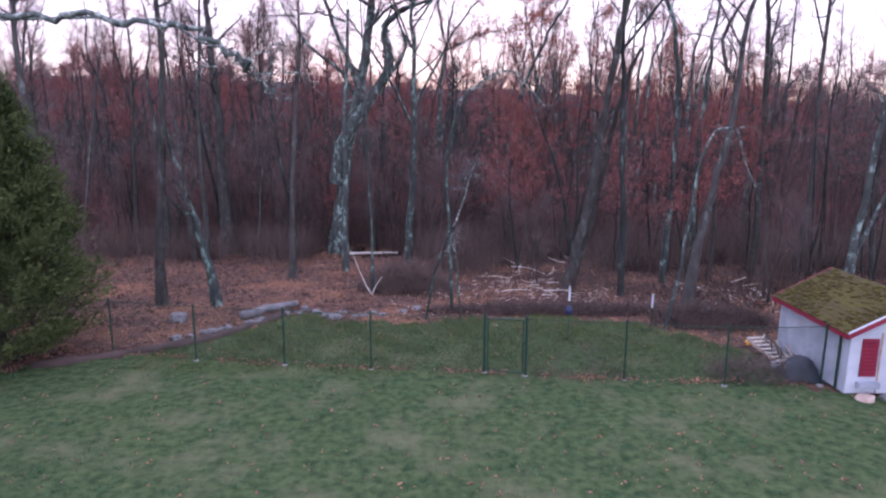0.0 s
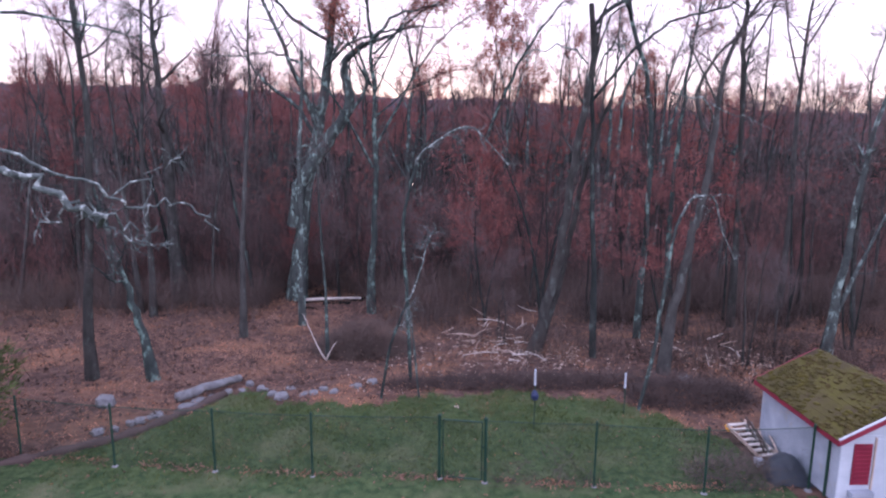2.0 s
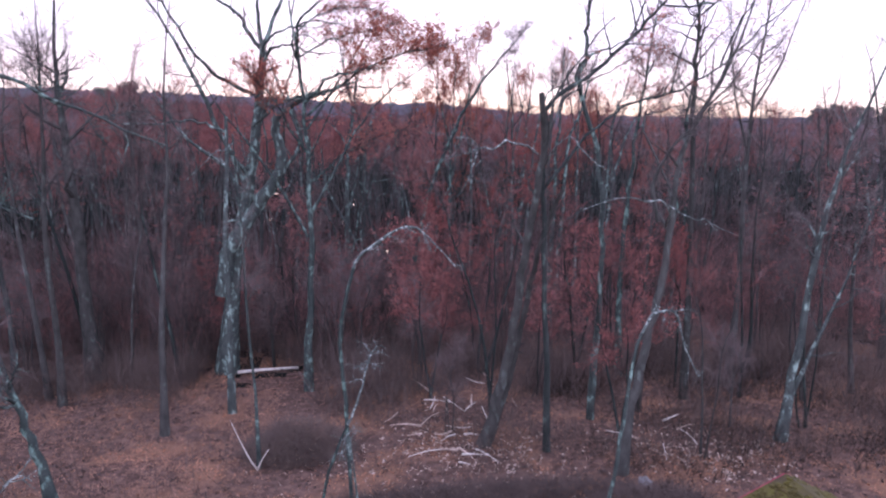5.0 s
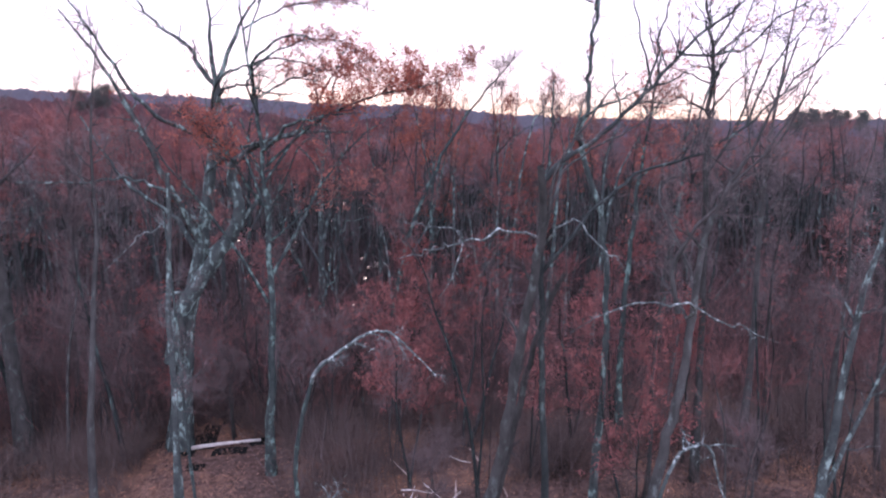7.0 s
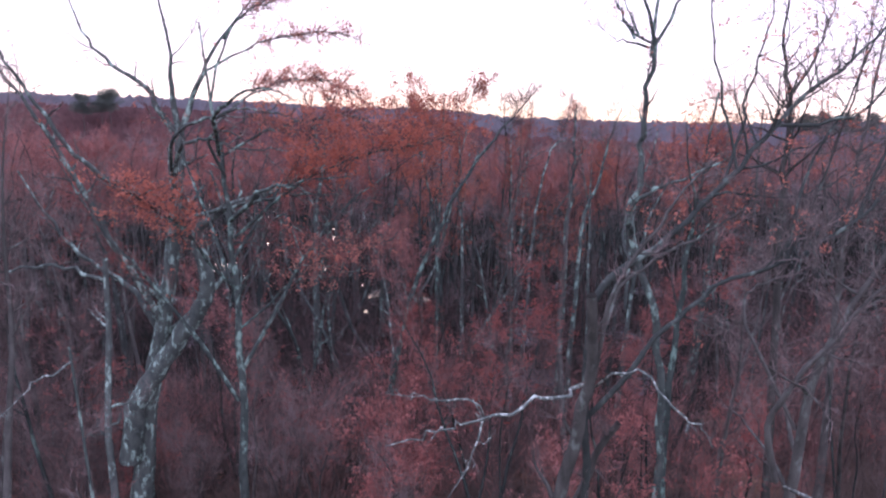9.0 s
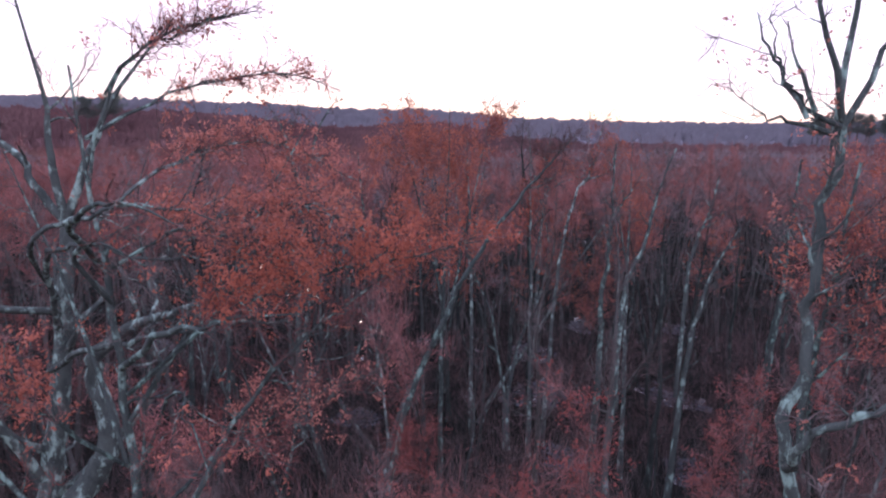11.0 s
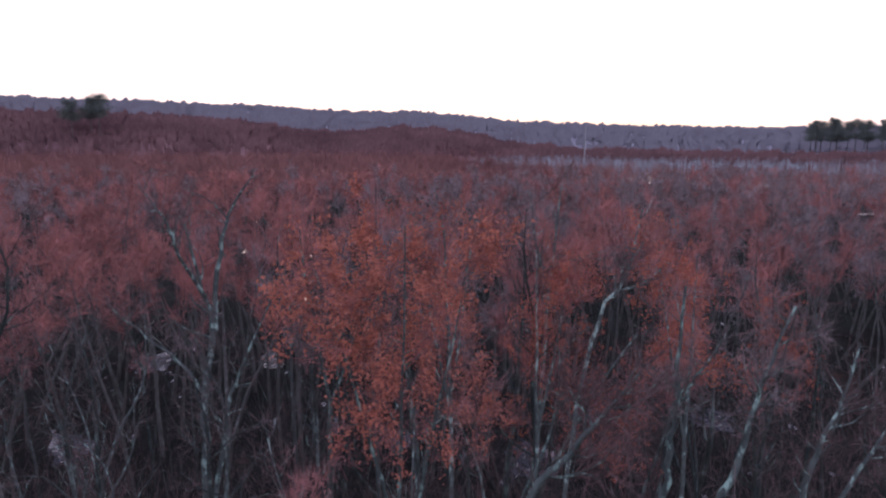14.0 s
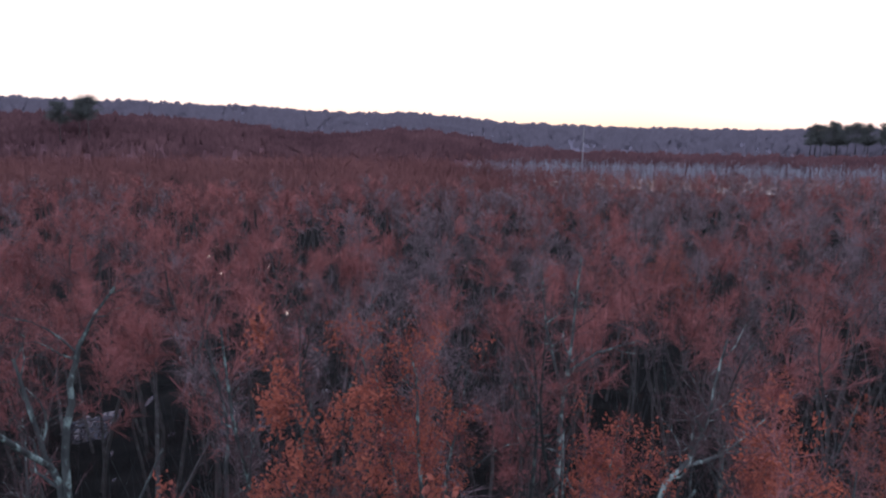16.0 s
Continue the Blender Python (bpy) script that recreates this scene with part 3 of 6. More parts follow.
shaped_tree("tree", "slim crooked bare tree with ivy-dark bark behind the fence", 12,
            [([(-9.0, 25.0, -0.2), (-9.3, 25.0, 1.9), (-9.7, 25.0, 3.3), (-10.1, 25.0, 5.2), (-10.6, 25.0, 6.6), (-10.7, 25.0, 8.6)], 0.2, 0.04)], 12, 2.2, 0.4, 700, LICHEN)
shaped_tree("oak_tree", "large bare oak with a forked top and a crooked second stem", 13,
            [([(-6.4, 39.0, -1.0), (-6.0, 39.0, 2.9), (-5.5, 39.0, 6.3), (-4.9, 39.0, 8.6), (-4.3, 39.0, 11.7), (-4.0, 39.0, 14.4), (-3.8, 39.0, 16.0)], 0.5, 0.2),
             ([(-3.8, 39.0, 15.9), (-4.5, 39.2, 16.7), (-4.9, 39.3, 17.7), (-6.3, 39.4, 18.5), (-6.9, 39.5, 19.3), (-7.5, 39.5, 21.0)], 0.14, 0.03),
             ([(-3.8, 39.0, 15.9), (-4.0, 38.8, 17.5), (-3.8, 38.7, 18.7), (-4.3, 38.5, 21.5)], 0.14, 0.03),
             ([(-3.8, 39.0, 16.0), (-3.2, 39.0, 17.5), (-2.5, 39.0, 19.0), (-1.0, 39.0, 20.8)], 0.14, 0.03),
             ([(-6.3, 38.6, 3.5), (-6.1, 38.5, 5.5), (-4.9, 38.4, 7.3), (-3.8, 38.4, 8.9), (-2.9, 38.4, 10.1), (-3.1, 38.4, 11.4), (-3.4, 38.4, 12.1), (-2.8, 38.3, 13.0), (-1.9, 38.2, 13.5), (-0.8, 38.1, 13.8), (0.9, 38.0, 14.4)], 0.5, 0.05),
             ([(-5.2, 39.0, 8.2), (-4.0, 39.6, 9.0), (-2.7, 39.8, 10.3), (-2.0, 40.0, 11.6), (-2.5, 40.0, 12.8), (-3.0, 40.0, 14.6)], 0.17, 0.05),
             ([(-4.9, 38.8, 9.1), (-5.9, 37.6, 12.2), (-6.9, 37.2, 14.8), (-7.9, 37.0, 16.8), (-9.2, 37.0, 18.6)], 0.16, 0.04),
             ([(-4.3, 38.4, 12.2), (-3.0, 36.8, 13.2), (-1.9, 36.2, 13.5), (-0.3, 36.0, 13.9), (1.0, 36.0, 14.0), (2.0, 36.0, 14.0)], 0.1, 0.03),
             ([(-4.2, 38.8, 13.2), (-3.4, 36.6, 15.4), (-2.8, 36.0, 15.8), (-2.0, 36.0, 15.8), (-1.3, 36.0, 15.4), (-0.3, 36.0, 15.5), (0.4, 36.0, 15.4)], 0.09, 0.02),
             ([(-4.1, 38.8, 14.0), (-3.4, 35.8, 15.9), (-2.3, 35.2, 16.4), (-1.0, 35.0, 16.8), (0.1, 35.0, 16.6), (0.6, 35.0, 16.4)], 0.08, 0.02),
             ([(-4.0, 39.0, 13.6), (-5.5, 37.0, 14.2), (-6.5, 36.2, 15.4), (-7.4, 36.0, 17.1), (-8.1, 36.0, 18.2), (-8.9, 36.0, 19.6)], 0.12, 0.03),
             ([(-5.1, 39.2, 8.6), (-6.0, 39.5, 10.2), (-7.3, 39.6, 11.0), (-8.6, 39.7, 12.3), (-9.7, 39.7, 14.6)], 0.15, 0.04)],
            34, 2.8, 0.35, 1800, LICHEN, leaves=1400, leaf_size=(0.05, 0.1))
shaped_tree("tree", "broken-topped bare tree with twin leaning stems", 14,
            [([(5.5, 28.2, -0.5), (6.1, 27.6, 2.2), (6.4, 27.1, 4.6), (6.5, 26.5, 7.3), (6.7, 25.9, 9.8), (6.9, 25.4, 11.7), (6.5, 24.8, 13.1)], 0.24, 0.12),
             ([(5.9, 28.6, -0.5), (6.6, 28.1, 2.7), (6.8, 27.6, 4.9), (7.0, 27.0, 6.8), (7.4, 26.5, 9.0), (7.7, 26.0, 10.0)], 0.17, 0.08),
             ([(6.9, 25.4, 11.5), (7.0, 25.2, 13.0), (8.0, 25.2, 14.5), (8.9, 25.2, 15.5)], 0.06, 0.02),
             ([(6.9, 25.6, 11.0), (7.4, 26.0, 12.9), (8.5, 26.0, 13.6), (9.5, 26.0, 14.1), (10.3, 26.0, 14.6)], 0.05, 0.02)],
            9, 1.6, 0.4, 500, BARK,
            dead=[([(6.6, 25.3, 11.2), (5.7, 23.9, 11.6), (4.8, 23.7, 11.5), (4.3, 23.7, 11.4), (3.8, 23.7, 11.3), (3.3, 23.7, 11.2), (2.7, 23.7, 11.0)], 0.055, 0.015),
                  ([(4.3, 23.7, 11.4), (4.2, 23.7, 10.9), (3.7, 23.7, 10.0)], 0.035, 0.012),
                  ([(4.3, 23.7, 11.4), (4.0, 23.7, 11.7), (3.4, 23.7, 11.8), (2.7, 23.7, 11.9)], 0.03, 0.01),
                  ([(7.0, 25.9, 10.8), (7.2, 24.4, 12.0), (7.8, 24.0, 11.2), (8.4, 24.0, 10.8), (8.6, 24.0, 10.4)], 0.045, 0.015)])
shaped_tree("tree", "bare tree sweeping long limbs up over the clearing", 42,
            [([(7.9, 27.4, -0.5), (7.6, 27.0, 4.0), (7.2, 26.4, 8.5), (6.9, 26.0, 12.3), (7.2, 26.1, 13.0), (8.6, 26.3, 13.8), (9.9, 26.4, 14.9), (11.0, 26.6, 16.1), (12.1, 26.7, 17.1), (13.5, 26.9, 17.9), (14.5, 27.0, 19.4)], 0.13, 0.025),
             ([(7.1, 26.3, 10.0), (8.0, 26.0, 11.3), (8.8, 26.2, 12.1), (9.9, 26.3, 12.9), (11.8, 26.5, 13.3), (13.5, 26.7, 14.2), (14.8, 26.8, 15.4), (16.3, 27.0, 16.6), (17.6, 27.1, 18.2)], 0.075, 0.02),
             ([(9.9, 26.4, 14.9), (10.6, 27.0, 15.9), (10.7, 27.0, 17.1), (11.1, 27.0, 18.3), (11.2, 27.0, 19.6)], 0.05, 0.012),
             ([(11.2, 26.7, 16.2), (13.2, 27.0, 16.3), (14.1, 27.0, 17.1), (16.1, 27.0, 18.4), (17.4, 27.0, 20.0)], 0.05, 0.012),
             ([(13.5, 26.8, 14.2), (14.2, 27.0, 15.8), (15.1, 27.0, 17.0), (16.2, 27.0, 18.4)], 0.045, 0.012),
             ([(11.6, 26.5, 13.3), (12.2, 27.0, 15.2), (13.6, 27.2, 17.4), (14.4, 27.3, 19.8)], 0.045, 0.012),
             ([(10.2, 26.4, 15.2), (9.8, 26.6, 16.8), (9.5, 26.8, 18.6), (9.6, 26.9, 20.2)], 0.04, 0.012)],
            52, 2.5, 0.4, 1300, SWAMPBARK, leaves=1500, leaf_size=(0.05, 0.1), side=(0.5, 0, 1.4), width=0.011)
shaped_tree("tree", "tall bare tree with upright limbs beyond the shed", 43,
            [([(16.0, 32.0, -0.6), (15.9, 32.0, 4.0), (15.6, 32.0, 10.8), (15.4, 32.0, 13.8), (15.4, 32.0, 15.7), (15.4, 32.0, 17.2), (14.9, 32.0, 18.7), (15.0, 32.0, 21.0)], 0.17, 0.03),
             ([(15.4, 32.0, 17.2), (16.2, 32.0, 18.4), (16.4, 32.0, 19.5), (16.9, 32.0, 21.4)], 0.06, 0.015),
             ([(15.5, 32.0, 12.4), (16.8, 32.0, 14.6), (17.6, 32.0, 17.4), (18.0, 32.0, 20.4)], 0.07, 0.015)],
            36, 2.8, 0.45, 1200, BARK, leaves=900, leaf_size=(0.05, 0.1), side=(0.3, 0, 1.2), width=0.011)
shaped_tree("tree", "tall bare tree with upright limbs beyond the shed", 44,
            [([(19.5, 34.0, -0.6), (19.6, 34.0, 6.0), (19.4, 34.0, 12.0), (19.8, 34.0, 16.0), (20.3, 34.0, 20.5)], 0.17, 0.03),
             ([(19.5, 34.0, 11.0), (18.4, 34.0, 14.0), (18.0, 34.0, 18.0)], 0.07, 0.015),
             ([(19.6, 34.0, 13.0), (21.0, 34.0, 15.6), (22.2, 34.0, 19.4)], 0.07, 0.015)],
            34, 2.8, 0.45, 1200, BARK, leaves=900, leaf_size=(0.05, 0.1), side=(0.3, 0, 1.2), width=0.011)
shaped_tree("tree", "leaning grey-barked bare tree near the shed", 15,
            [([(10.0, 25.2, -0.3), (10.2, 25.2, 2.2), (10.6, 25.2, 4.5), (11.0, 25.2, 6.5), (11.2, 25.2, 8.0), (11.2, 25.1, 10.4), (11.7, 25.0, 12.3), (12.6, 25.0, 13.6), (13.6, 25.0, 16.5)], 0.22, 0.03),
             ([(10.7, 25.0, 9.0), (10.3, 25.0, 10.4), (11.0, 24.8, 11.6), (12.3, 24.6, 13.0), (14.0, 24.5, 15.5)], 0.09, 0.02),
             ([(11.2, 25.2, 10.0), (10.4, 26.4, 12.4), (11.4, 27.0, 12.7), (12.4, 27.0, 12.9)], 0.05, 0.015)],
            13, 3.2, 0.5, 1100, BARK,
            dead=[([(11.0, 25.1, 8.8), (10.0, 22.8, 9.9), (8.9, 22.5, 10.0), (7.7, 22.5, 10.0), (6.6, 22.5, 9.4)], 0.06, 0.012),
                  ([(9.9, 22.8, 9.8), (10.7, 22.5, 9.4), (12.0, 22.5, 8.9)], 0.04, 0.012)])
shaped_tree("tree", "tall bare tree with mossy bark and an upswept crown", 16,
            [([(10.7, 30.2, -0.5), (10.6, 29.6, 4.3), (10.6, 29.4, 7.8), (10.3, 29.4, 10.8), (9.5, 29.5, 13.0), (9.3, 29.6, 14.0), (9.6, 29.6, 14.9), (9.6, 29.6, 15.8), (9.6, 29.6, 17.0), (9.8, 29.6, 18.3)], 0.14, 0.07),
             ([(9.8, 29.6, 18.2), (9.3, 29.5, 19.5), (8.9, 29.4, 21.0)], 0.06, 0.015),
             ([(9.8, 29.6, 18.2), (10.4, 29.7, 19.3), (11.6, 29.8, 20.6)], 0.06, 0.015),
             ([(9.7, 29.6, 17.9), (9.9, 29.7, 20.0), (10.2, 29.8, 22.0)], 0.06, 0.015),
             ([(9.4, 29.5, 13.4), (8.9, 28.8, 14.0), (9.1, 28.4, 14.6), (9.8, 28.2, 14.9), (10.9, 28.0, 15.4)], 0.09, 0.025),
             ([(9.7, 29.5, 18.2), (9.3, 29.6, 18.4), (9.0, 29.7, 18.8), (8.9, 29.8, 19.2), (8.8, 29.9, 19.6)], 0.045, 0.01),
             ([(9.2, 29.5, 18.3), (9.0, 29.7, 18.7), (8.8, 29.9, 19.3), (8.7, 30.0, 19.7)], 0.045, 0.01),
             ([(9.6, 29.5, 18.1), (9.3, 29.7, 18.2), (8.9, 29.9, 18.3), (8.6, 30.1, 18.6)], 0.045, 0.01),
             ([(9.3, 29.5, 18.4), (9.0, 29.5, 18.9), (8.8, 29.5, 19.5)], 0.045, 0.01)],
            18, 1.4, 0.62, 360, LICHEN, leaves=420, leaf_size=(0.05, 0.09), side=(0.5, 0.3, 0.9))
shaped_tree("tree", "slender bare tree leaning across the swamp clearing", 17,
            [([(3.4, 43.2, -1.1), (4.3, 43.2, 5.4), (5.5, 43.2, 9.9), (6.7, 43.2, 12.5), (7.9, 43.2, 14.6), (9.1, 43.2, 16.1), (10.0, 43.2, 17.1), (10.8, 43.2, 18.0)], 0.16, 0.03)], 8, 2.0, 0.6, 700, LICHEN, DARKTWIG)
shaped_tree("tree", "bare spreading tree with pale bark in the swamp", 18,
            [([(-0.2, 61.5, -1.2), (-0.1, 61.5, 7.5), (-0.1, 61.5, 10.5), (0.6, 61.5, 13.7), (0.1, 61.5, 15.4), (-0.4, 61.5, 18.1)], 0.26, 0.05),
             ([(0.6, 61.5, 13.5), (0.8, 61.3, 16.7), (1.6, 60.9, 18.9), (2.6, 60.5, 20.2)], 0.14, 0.03),
             ([(0.3, 61.4, 15.0), (-0.2, 59.5, 17.0), (-0.3, 58.8, 18.6), (-1.2, 58.4, 20.0)], 0.1, 0.02),
             ([(-0.1, 61.5, 10.8), (-0.8, 61.5, 12.1), (-2.4, 61.5, 13.5), (-3.7, 61.5, 14.9)], 0.1, 0.02),
             ([(0.1, 61.5, 5.5), (0.7, 61.5, 8.1), (0.8, 61.5, 9.9), (1.6, 61.5, 11.9), (3.2, 61.5, 15.3)], 0.16, 0.04)],
            16, 3.4, 0.5, 1500, LICHEN, DARKTWIG)
shaped_tree("tree", "long pale trunk leaning far over among upright stems", 19,
            [([(11.6, 62.0, -1.2), (12.5, 62.0, 0.9), (14.7, 62.0, 4.0), (16.4, 62.0, 6.7), (17.9, 62.0, 9.6), (19.9, 62.0, 12.4)], 0.2, 0.06)], 5, 2.0, 0.7, 300, LICHEN, DARKTWIG)
shaped_tree("tree", "bare swamp tree with pale lichen-covered forks", 20,
            [([(14.6, 49.7, -1.2), (14.9, 49.7, 7.9), (14.8, 49.7, 11.2), (15.1, 49.7, 12.8), (15.2, 49.7, 14.4), (15.1, 49.7, 16.2), (15.2, 49.7, 17.8)], 0.17, 0.04),
             ([(15.2, 49.7, 14.0), (15.3, 49.7, 14.6), (15.8, 49.7, 15.3), (16.5, 49.7, 16.4)], 0.07, 0.02)], 9, 2.0, 0.6, 500, LICHEN, DARKTWIG)
shaped_tree("tree", "bare swamp tree with pale lichen-covered forks", 21,
            [([(14.5, 48.0, -1.2), (15.0, 48.0, 8.7), (15.2, 48.0, 11.7), (15.9, 48.0, 13.2), (16.3, 48.0, 14.7), (16.5, 48.0, 16.0), (17.2, 48.0, 17.6)], 0.15, 0.04)], 9, 2.0, 0.6, 500, LICHEN, DARKTWIG)
shaped_tree("tree", "bare two-stemmed swamp tree with lichen-pale bark", 22,
            [([(18.0, 48.5, -1.2), (18.7, 48.5, 8.8), (19.2, 48.5, 10.6), (19.8, 48.5, 12.6), (20.8, 48.5, 14.0)], 0.15, 0.04),
             ([(18.2, 48.5, 6.0), (18.4, 48.5, 12.5), (18.8, 48.5, 13.7), (19.2, 48.5, 14.5), (19.6, 48.5, 16.4)], 0.12, 0.03)], 9, 2.0, 0.6, 500, LICHEN, DARKTWIG)
shaped_tree("tree", "thick lichen-mottled tree rising from the swamp", 23,
            [([(24.6, 52.0, -1.2), (25.3, 52.0, 5.5), (25.5, 52.0, 8.0), (25.9, 52.0, 10.0), (25.8, 52.0, 13.9), (26.2, 52.0, 17.0)], 0.3, 0.06)], 14, 3.2, 0.5, 1300, LICHEN, DARKTWIG)
shaped_tree("tree", "tall straight bare tree in the wood behind the shed", 24,
            [([(24.2, 46.0, -1.0), (24.1, 46.0, 2.0), (24.1, 46.0, 5.2), (24.2, 46.0, 9.9), (24.2, 46.0, 17.5)], 0.26, 0.05)], 14, 3.4, 0.45, 900)
shaped_tree("tree", "bare tree with pale patches leaning away behind the shed", 25,
            [([(17.5, 27.0, -0.3), (17.8, 27.0, 3.0), (18.0, 27.0, 5.8), (18.4, 27.0, 8.7), (19.0, 27.0, 11.5), (20.4, 27.0, 15.0)], 0.2, 0.04),
             ([(17.6, 27.0, 1.0), (18.2, 27.0, 2.6), (18.9, 27.0, 4.6), (19.6, 27.0, 6.4), (20.6, 27.0, 9.5)], 0.12, 0.03)], 13, 2.8, 0.45, 1300, LICHEN)
def bough(tree, seed, pts, r0, span, leaves, up=0.12):
    """A flat spray of side shoots with clinging leaves along one limb of a standing tree."""
    rng = np.random.default_rng(seed)
    p = smoothed(np.asarray(pts, float) - np.array(tree.location), 2)
    p[1:-1] += rng.normal(0, 0.04, p[1:-1].shape)
    wood, fine, leafy = Geo(), Geo(), Geo()
    tube(wood, p, np.linspace(r0, 0.012, len(p)), 6, False)
    shoots = []
    for i in range(46):
        f = 0.15 + 0.85 * (i + rng.random()) / 46
        at = f * (len(p) - 1)
        j = min(int(at), len(p) - 2)
        o, along = p[j] + (p[j + 1] - p[j]) * (at - j), unit(p[j + 1] - p[j])
        out = np.array([-along[1], along[0], 0]) * (1 if i % 2 else -1)
        line = wander(rng, o, out * rng.uniform(0.5, 1.2) + along * rng.uniform(0.3, 1.1) + np.array([0, 0, rng.normal(up, 0.14)]), span * rng.uniform(0.45, 1.1) * (1.15 - 0.6 * f), 6, 0.2, 0.02)
        rad = np.linspace(0.016, 0.005, 6)
        tube(wood, line, rad, 3, False)
        shoots.append((line, rad))
    shoots += fork(rng, wood, shoots, 90, span * 0.35, 0.2, 0.08, 0.25, 3, 4)
    tips = spray(rng, fine, shoots, 900, (0.2, 0.5), 0.011, 0.1, 0.3)
    leaf_on(rng, leafy, tips, leaves, (0.06, 0.115), 0.07, 9)
    part = piece("bough", wood, LICHEN, tree, "leaf-hung side bough")
    piece("spray", fine, REDTWIG, part)
    piece("leaves", leafy, REDLEAF, part)


leafy = shaped_tree("tree", "young tree holding withered red leaves over the swamp", 26,
            [([(-1.8, 35.6, -0.9), (-1.6, 35.5, 4.0), (-1.4, 35.5, 8.5), (-1.6, 35.6, 13.0), (-2.0, 36.0, 16.5), (-2.4, 36.4, 19.5)], 0.2, 0.03),
             ([(-1.5, 35.5, 8.0), (0.4, 35.4, 11.5), (2.2, 35.6, 13.8), (4.6, 35.8, 15.4)], 0.09, 0.015),
             ([(-1.6, 35.5, 7.0), (-3.4, 35.2, 10.5), (-5.4, 35.0, 13.0), (-6.6, 35.0, 15.6)], 0.09, 0.015),
             ([(-1.5, 35.5, 12.0), (0.2, 36.4, 14.6), (1.6, 37.0, 17.0), (2.4, 37.2, 18.4)], 0.07, 0.015),
             ([(-1.6, 35.5, 11.0), (-3.0, 37.0, 14.5), (-4.6, 37.8, 18.0)], 0.07, 0.015),
             ([(-1.6, 35.6, 13.2), (-0.4, 34.4, 14.3), (0.8, 34.2, 14.6), (2.3, 34.0, 14.7)], 0.1, 0.02),
             ([(-1.7, 35.7, 14.6), (-2.1, 34.6, 15.9), (-1.4, 34.5, 16.1), (-0.6, 34.5, 15.6)], 0.07, 0.015),
             ([(-1.9, 35.9, 15.3), (-1.6, 33.6, 16.5), (-0.7, 32.0, 17.0), (0.2, 31.4, 17.15), (0.9, 31.2, 16.8)], 0.08, 0.015),
             ([(-2.1, 36.1, 17.0), (-1.6, 36.0, 18.9), (-0.9, 36.0, 19.8), (0.1, 36.0, 20.3), (1.5, 36.0, 20.7)], 0.05, 0.01),
             ([(-1.5, 35.5, 10.5), (0.2, 33.0, 14.0), (0.6, 32.2, 13.4), (0.9, 32.0, 12.6)], 0.045, 0.012)],
            24, 2.2, 0.4, 1500, LICHEN, REDTWIG, 500, (0.06, 0.11), leaf_drift=0.3, spurs=5)
bough(leafy, 81, [(-1.5, 35.6, 12.6), (0.2, 35.2, 14.2), (2.0, 34.8, 15.1), (3.9, 34.4, 15.6), (5.6, 34.1, 16.0)], 0.06, 2.3, 6000)
bough(leafy, 82, [(-1.9, 36.0, 15.2), (-0.6, 36.0, 16.0), (1.0, 35.9, 16.5), (2.2, 35.8, 16.6), (3.2, 35.7, 16.3)], 0.05, 2.0, 3800, -0.06)
bough(leafy, 83, [(-2.1, 36.2, 16.2), (-0.8, 37.2, 17.5), (0.8, 38.2, 18.0), (2.0, 38.6, 17.8), (3.1, 38.8, 17.1)], 0.05, 1.7, 2400, -0.08)
bough(leafy, 87, [(-2.2, 36.4, 18.0), (-1.0, 37.3, 18.9), (0.6, 38.0, 19.5), (2.0, 38.3, 19.6), (3.1, 38.4, 19.2)], 0.045, 1.4, 800, -0.12)
bough(leafy, 86, [(-1.6, 36.0, 18.9), (-0.9, 36.0, 19.8), (0.1, 36.0, 20.3), (1.5, 36.0, 20.6)], 0.03, 1.1, 420, 0.0)
bough(leafy, 84, [(-1.6, 35.5, 11.0), (-2.6, 34.2, 13.0), (-3.2, 33.0, 14.0), (-3.9, 31.8, 14.6)], 0.05, 1.8, 2600)
bough(leafy, 85, [(-1.5, 35.5, 9.5), (0.2, 36.0, 11.0), (2.0, 36.6, 11.8), (3.8, 37.2, 12.2)], 0.05, 1.9, 1300)
shaped_tree("tree", "young tree thick with withered orange-red leaves", 27,
            [([(7.4, 52.0, -1.2), (7.5, 51.5, 5.0), (7.5, 51.0, 10.0), (7.6, 50.6, 14.0), (7.7, 50.4, 19.4)], 0.15, 0.02),
             ([(7.5, 51.0, 10.0), (6.6, 50.4, 14.0), (5.9, 50.1, 16.6), (5.4, 50.0, 18.4)], 0.07, 0.015),
             ([(7.5, 51.0, 9.0), (8.6, 50.5, 14.0), (9.4, 50.2, 18.8)], 0.07, 0.015)],
            18, 2.5, 0.6, 1700, LICHEN, REDTWIG, 5200, (0.10, 0.17), leaf_drift=0.1, leaf=ORANGELEAF, plume=0.8, tuft=48)
shaped_tree("tree", "round-topped young tree with tufts of withered salmon leaves", 45,
            [([(7.4, 58.4, -1.2), (7.3, 58.3, 6.0), (7.2, 58.1, 11.0), (7.4, 58.0, 15.5), (7.3, 58.0, 20.0)], 0.13, 0.02),
             ([(7.2, 58.1, 10.5), (5.9, 57.8, 13.5), (5.0, 57.6, 16.4)], 0.06, 0.012),
             ([(7.3, 58.1, 12.0), (8.6, 57.8, 15.0), (9.2, 57.6, 18.2)], 0.06, 0.012),
             ([(7.2, 58.1, 9.5), (8.6, 58.6, 12.0), (9.6, 58.8, 13.6)], 0.05, 0.012)],
            18, 2.0, 0.55, 1000, SWAMPBARK, REDTWIG, 3800, (0.10, 0.17), leaf_drift=0.1, leaf=ORANGELEAF, plume=0.8, tuft=48)
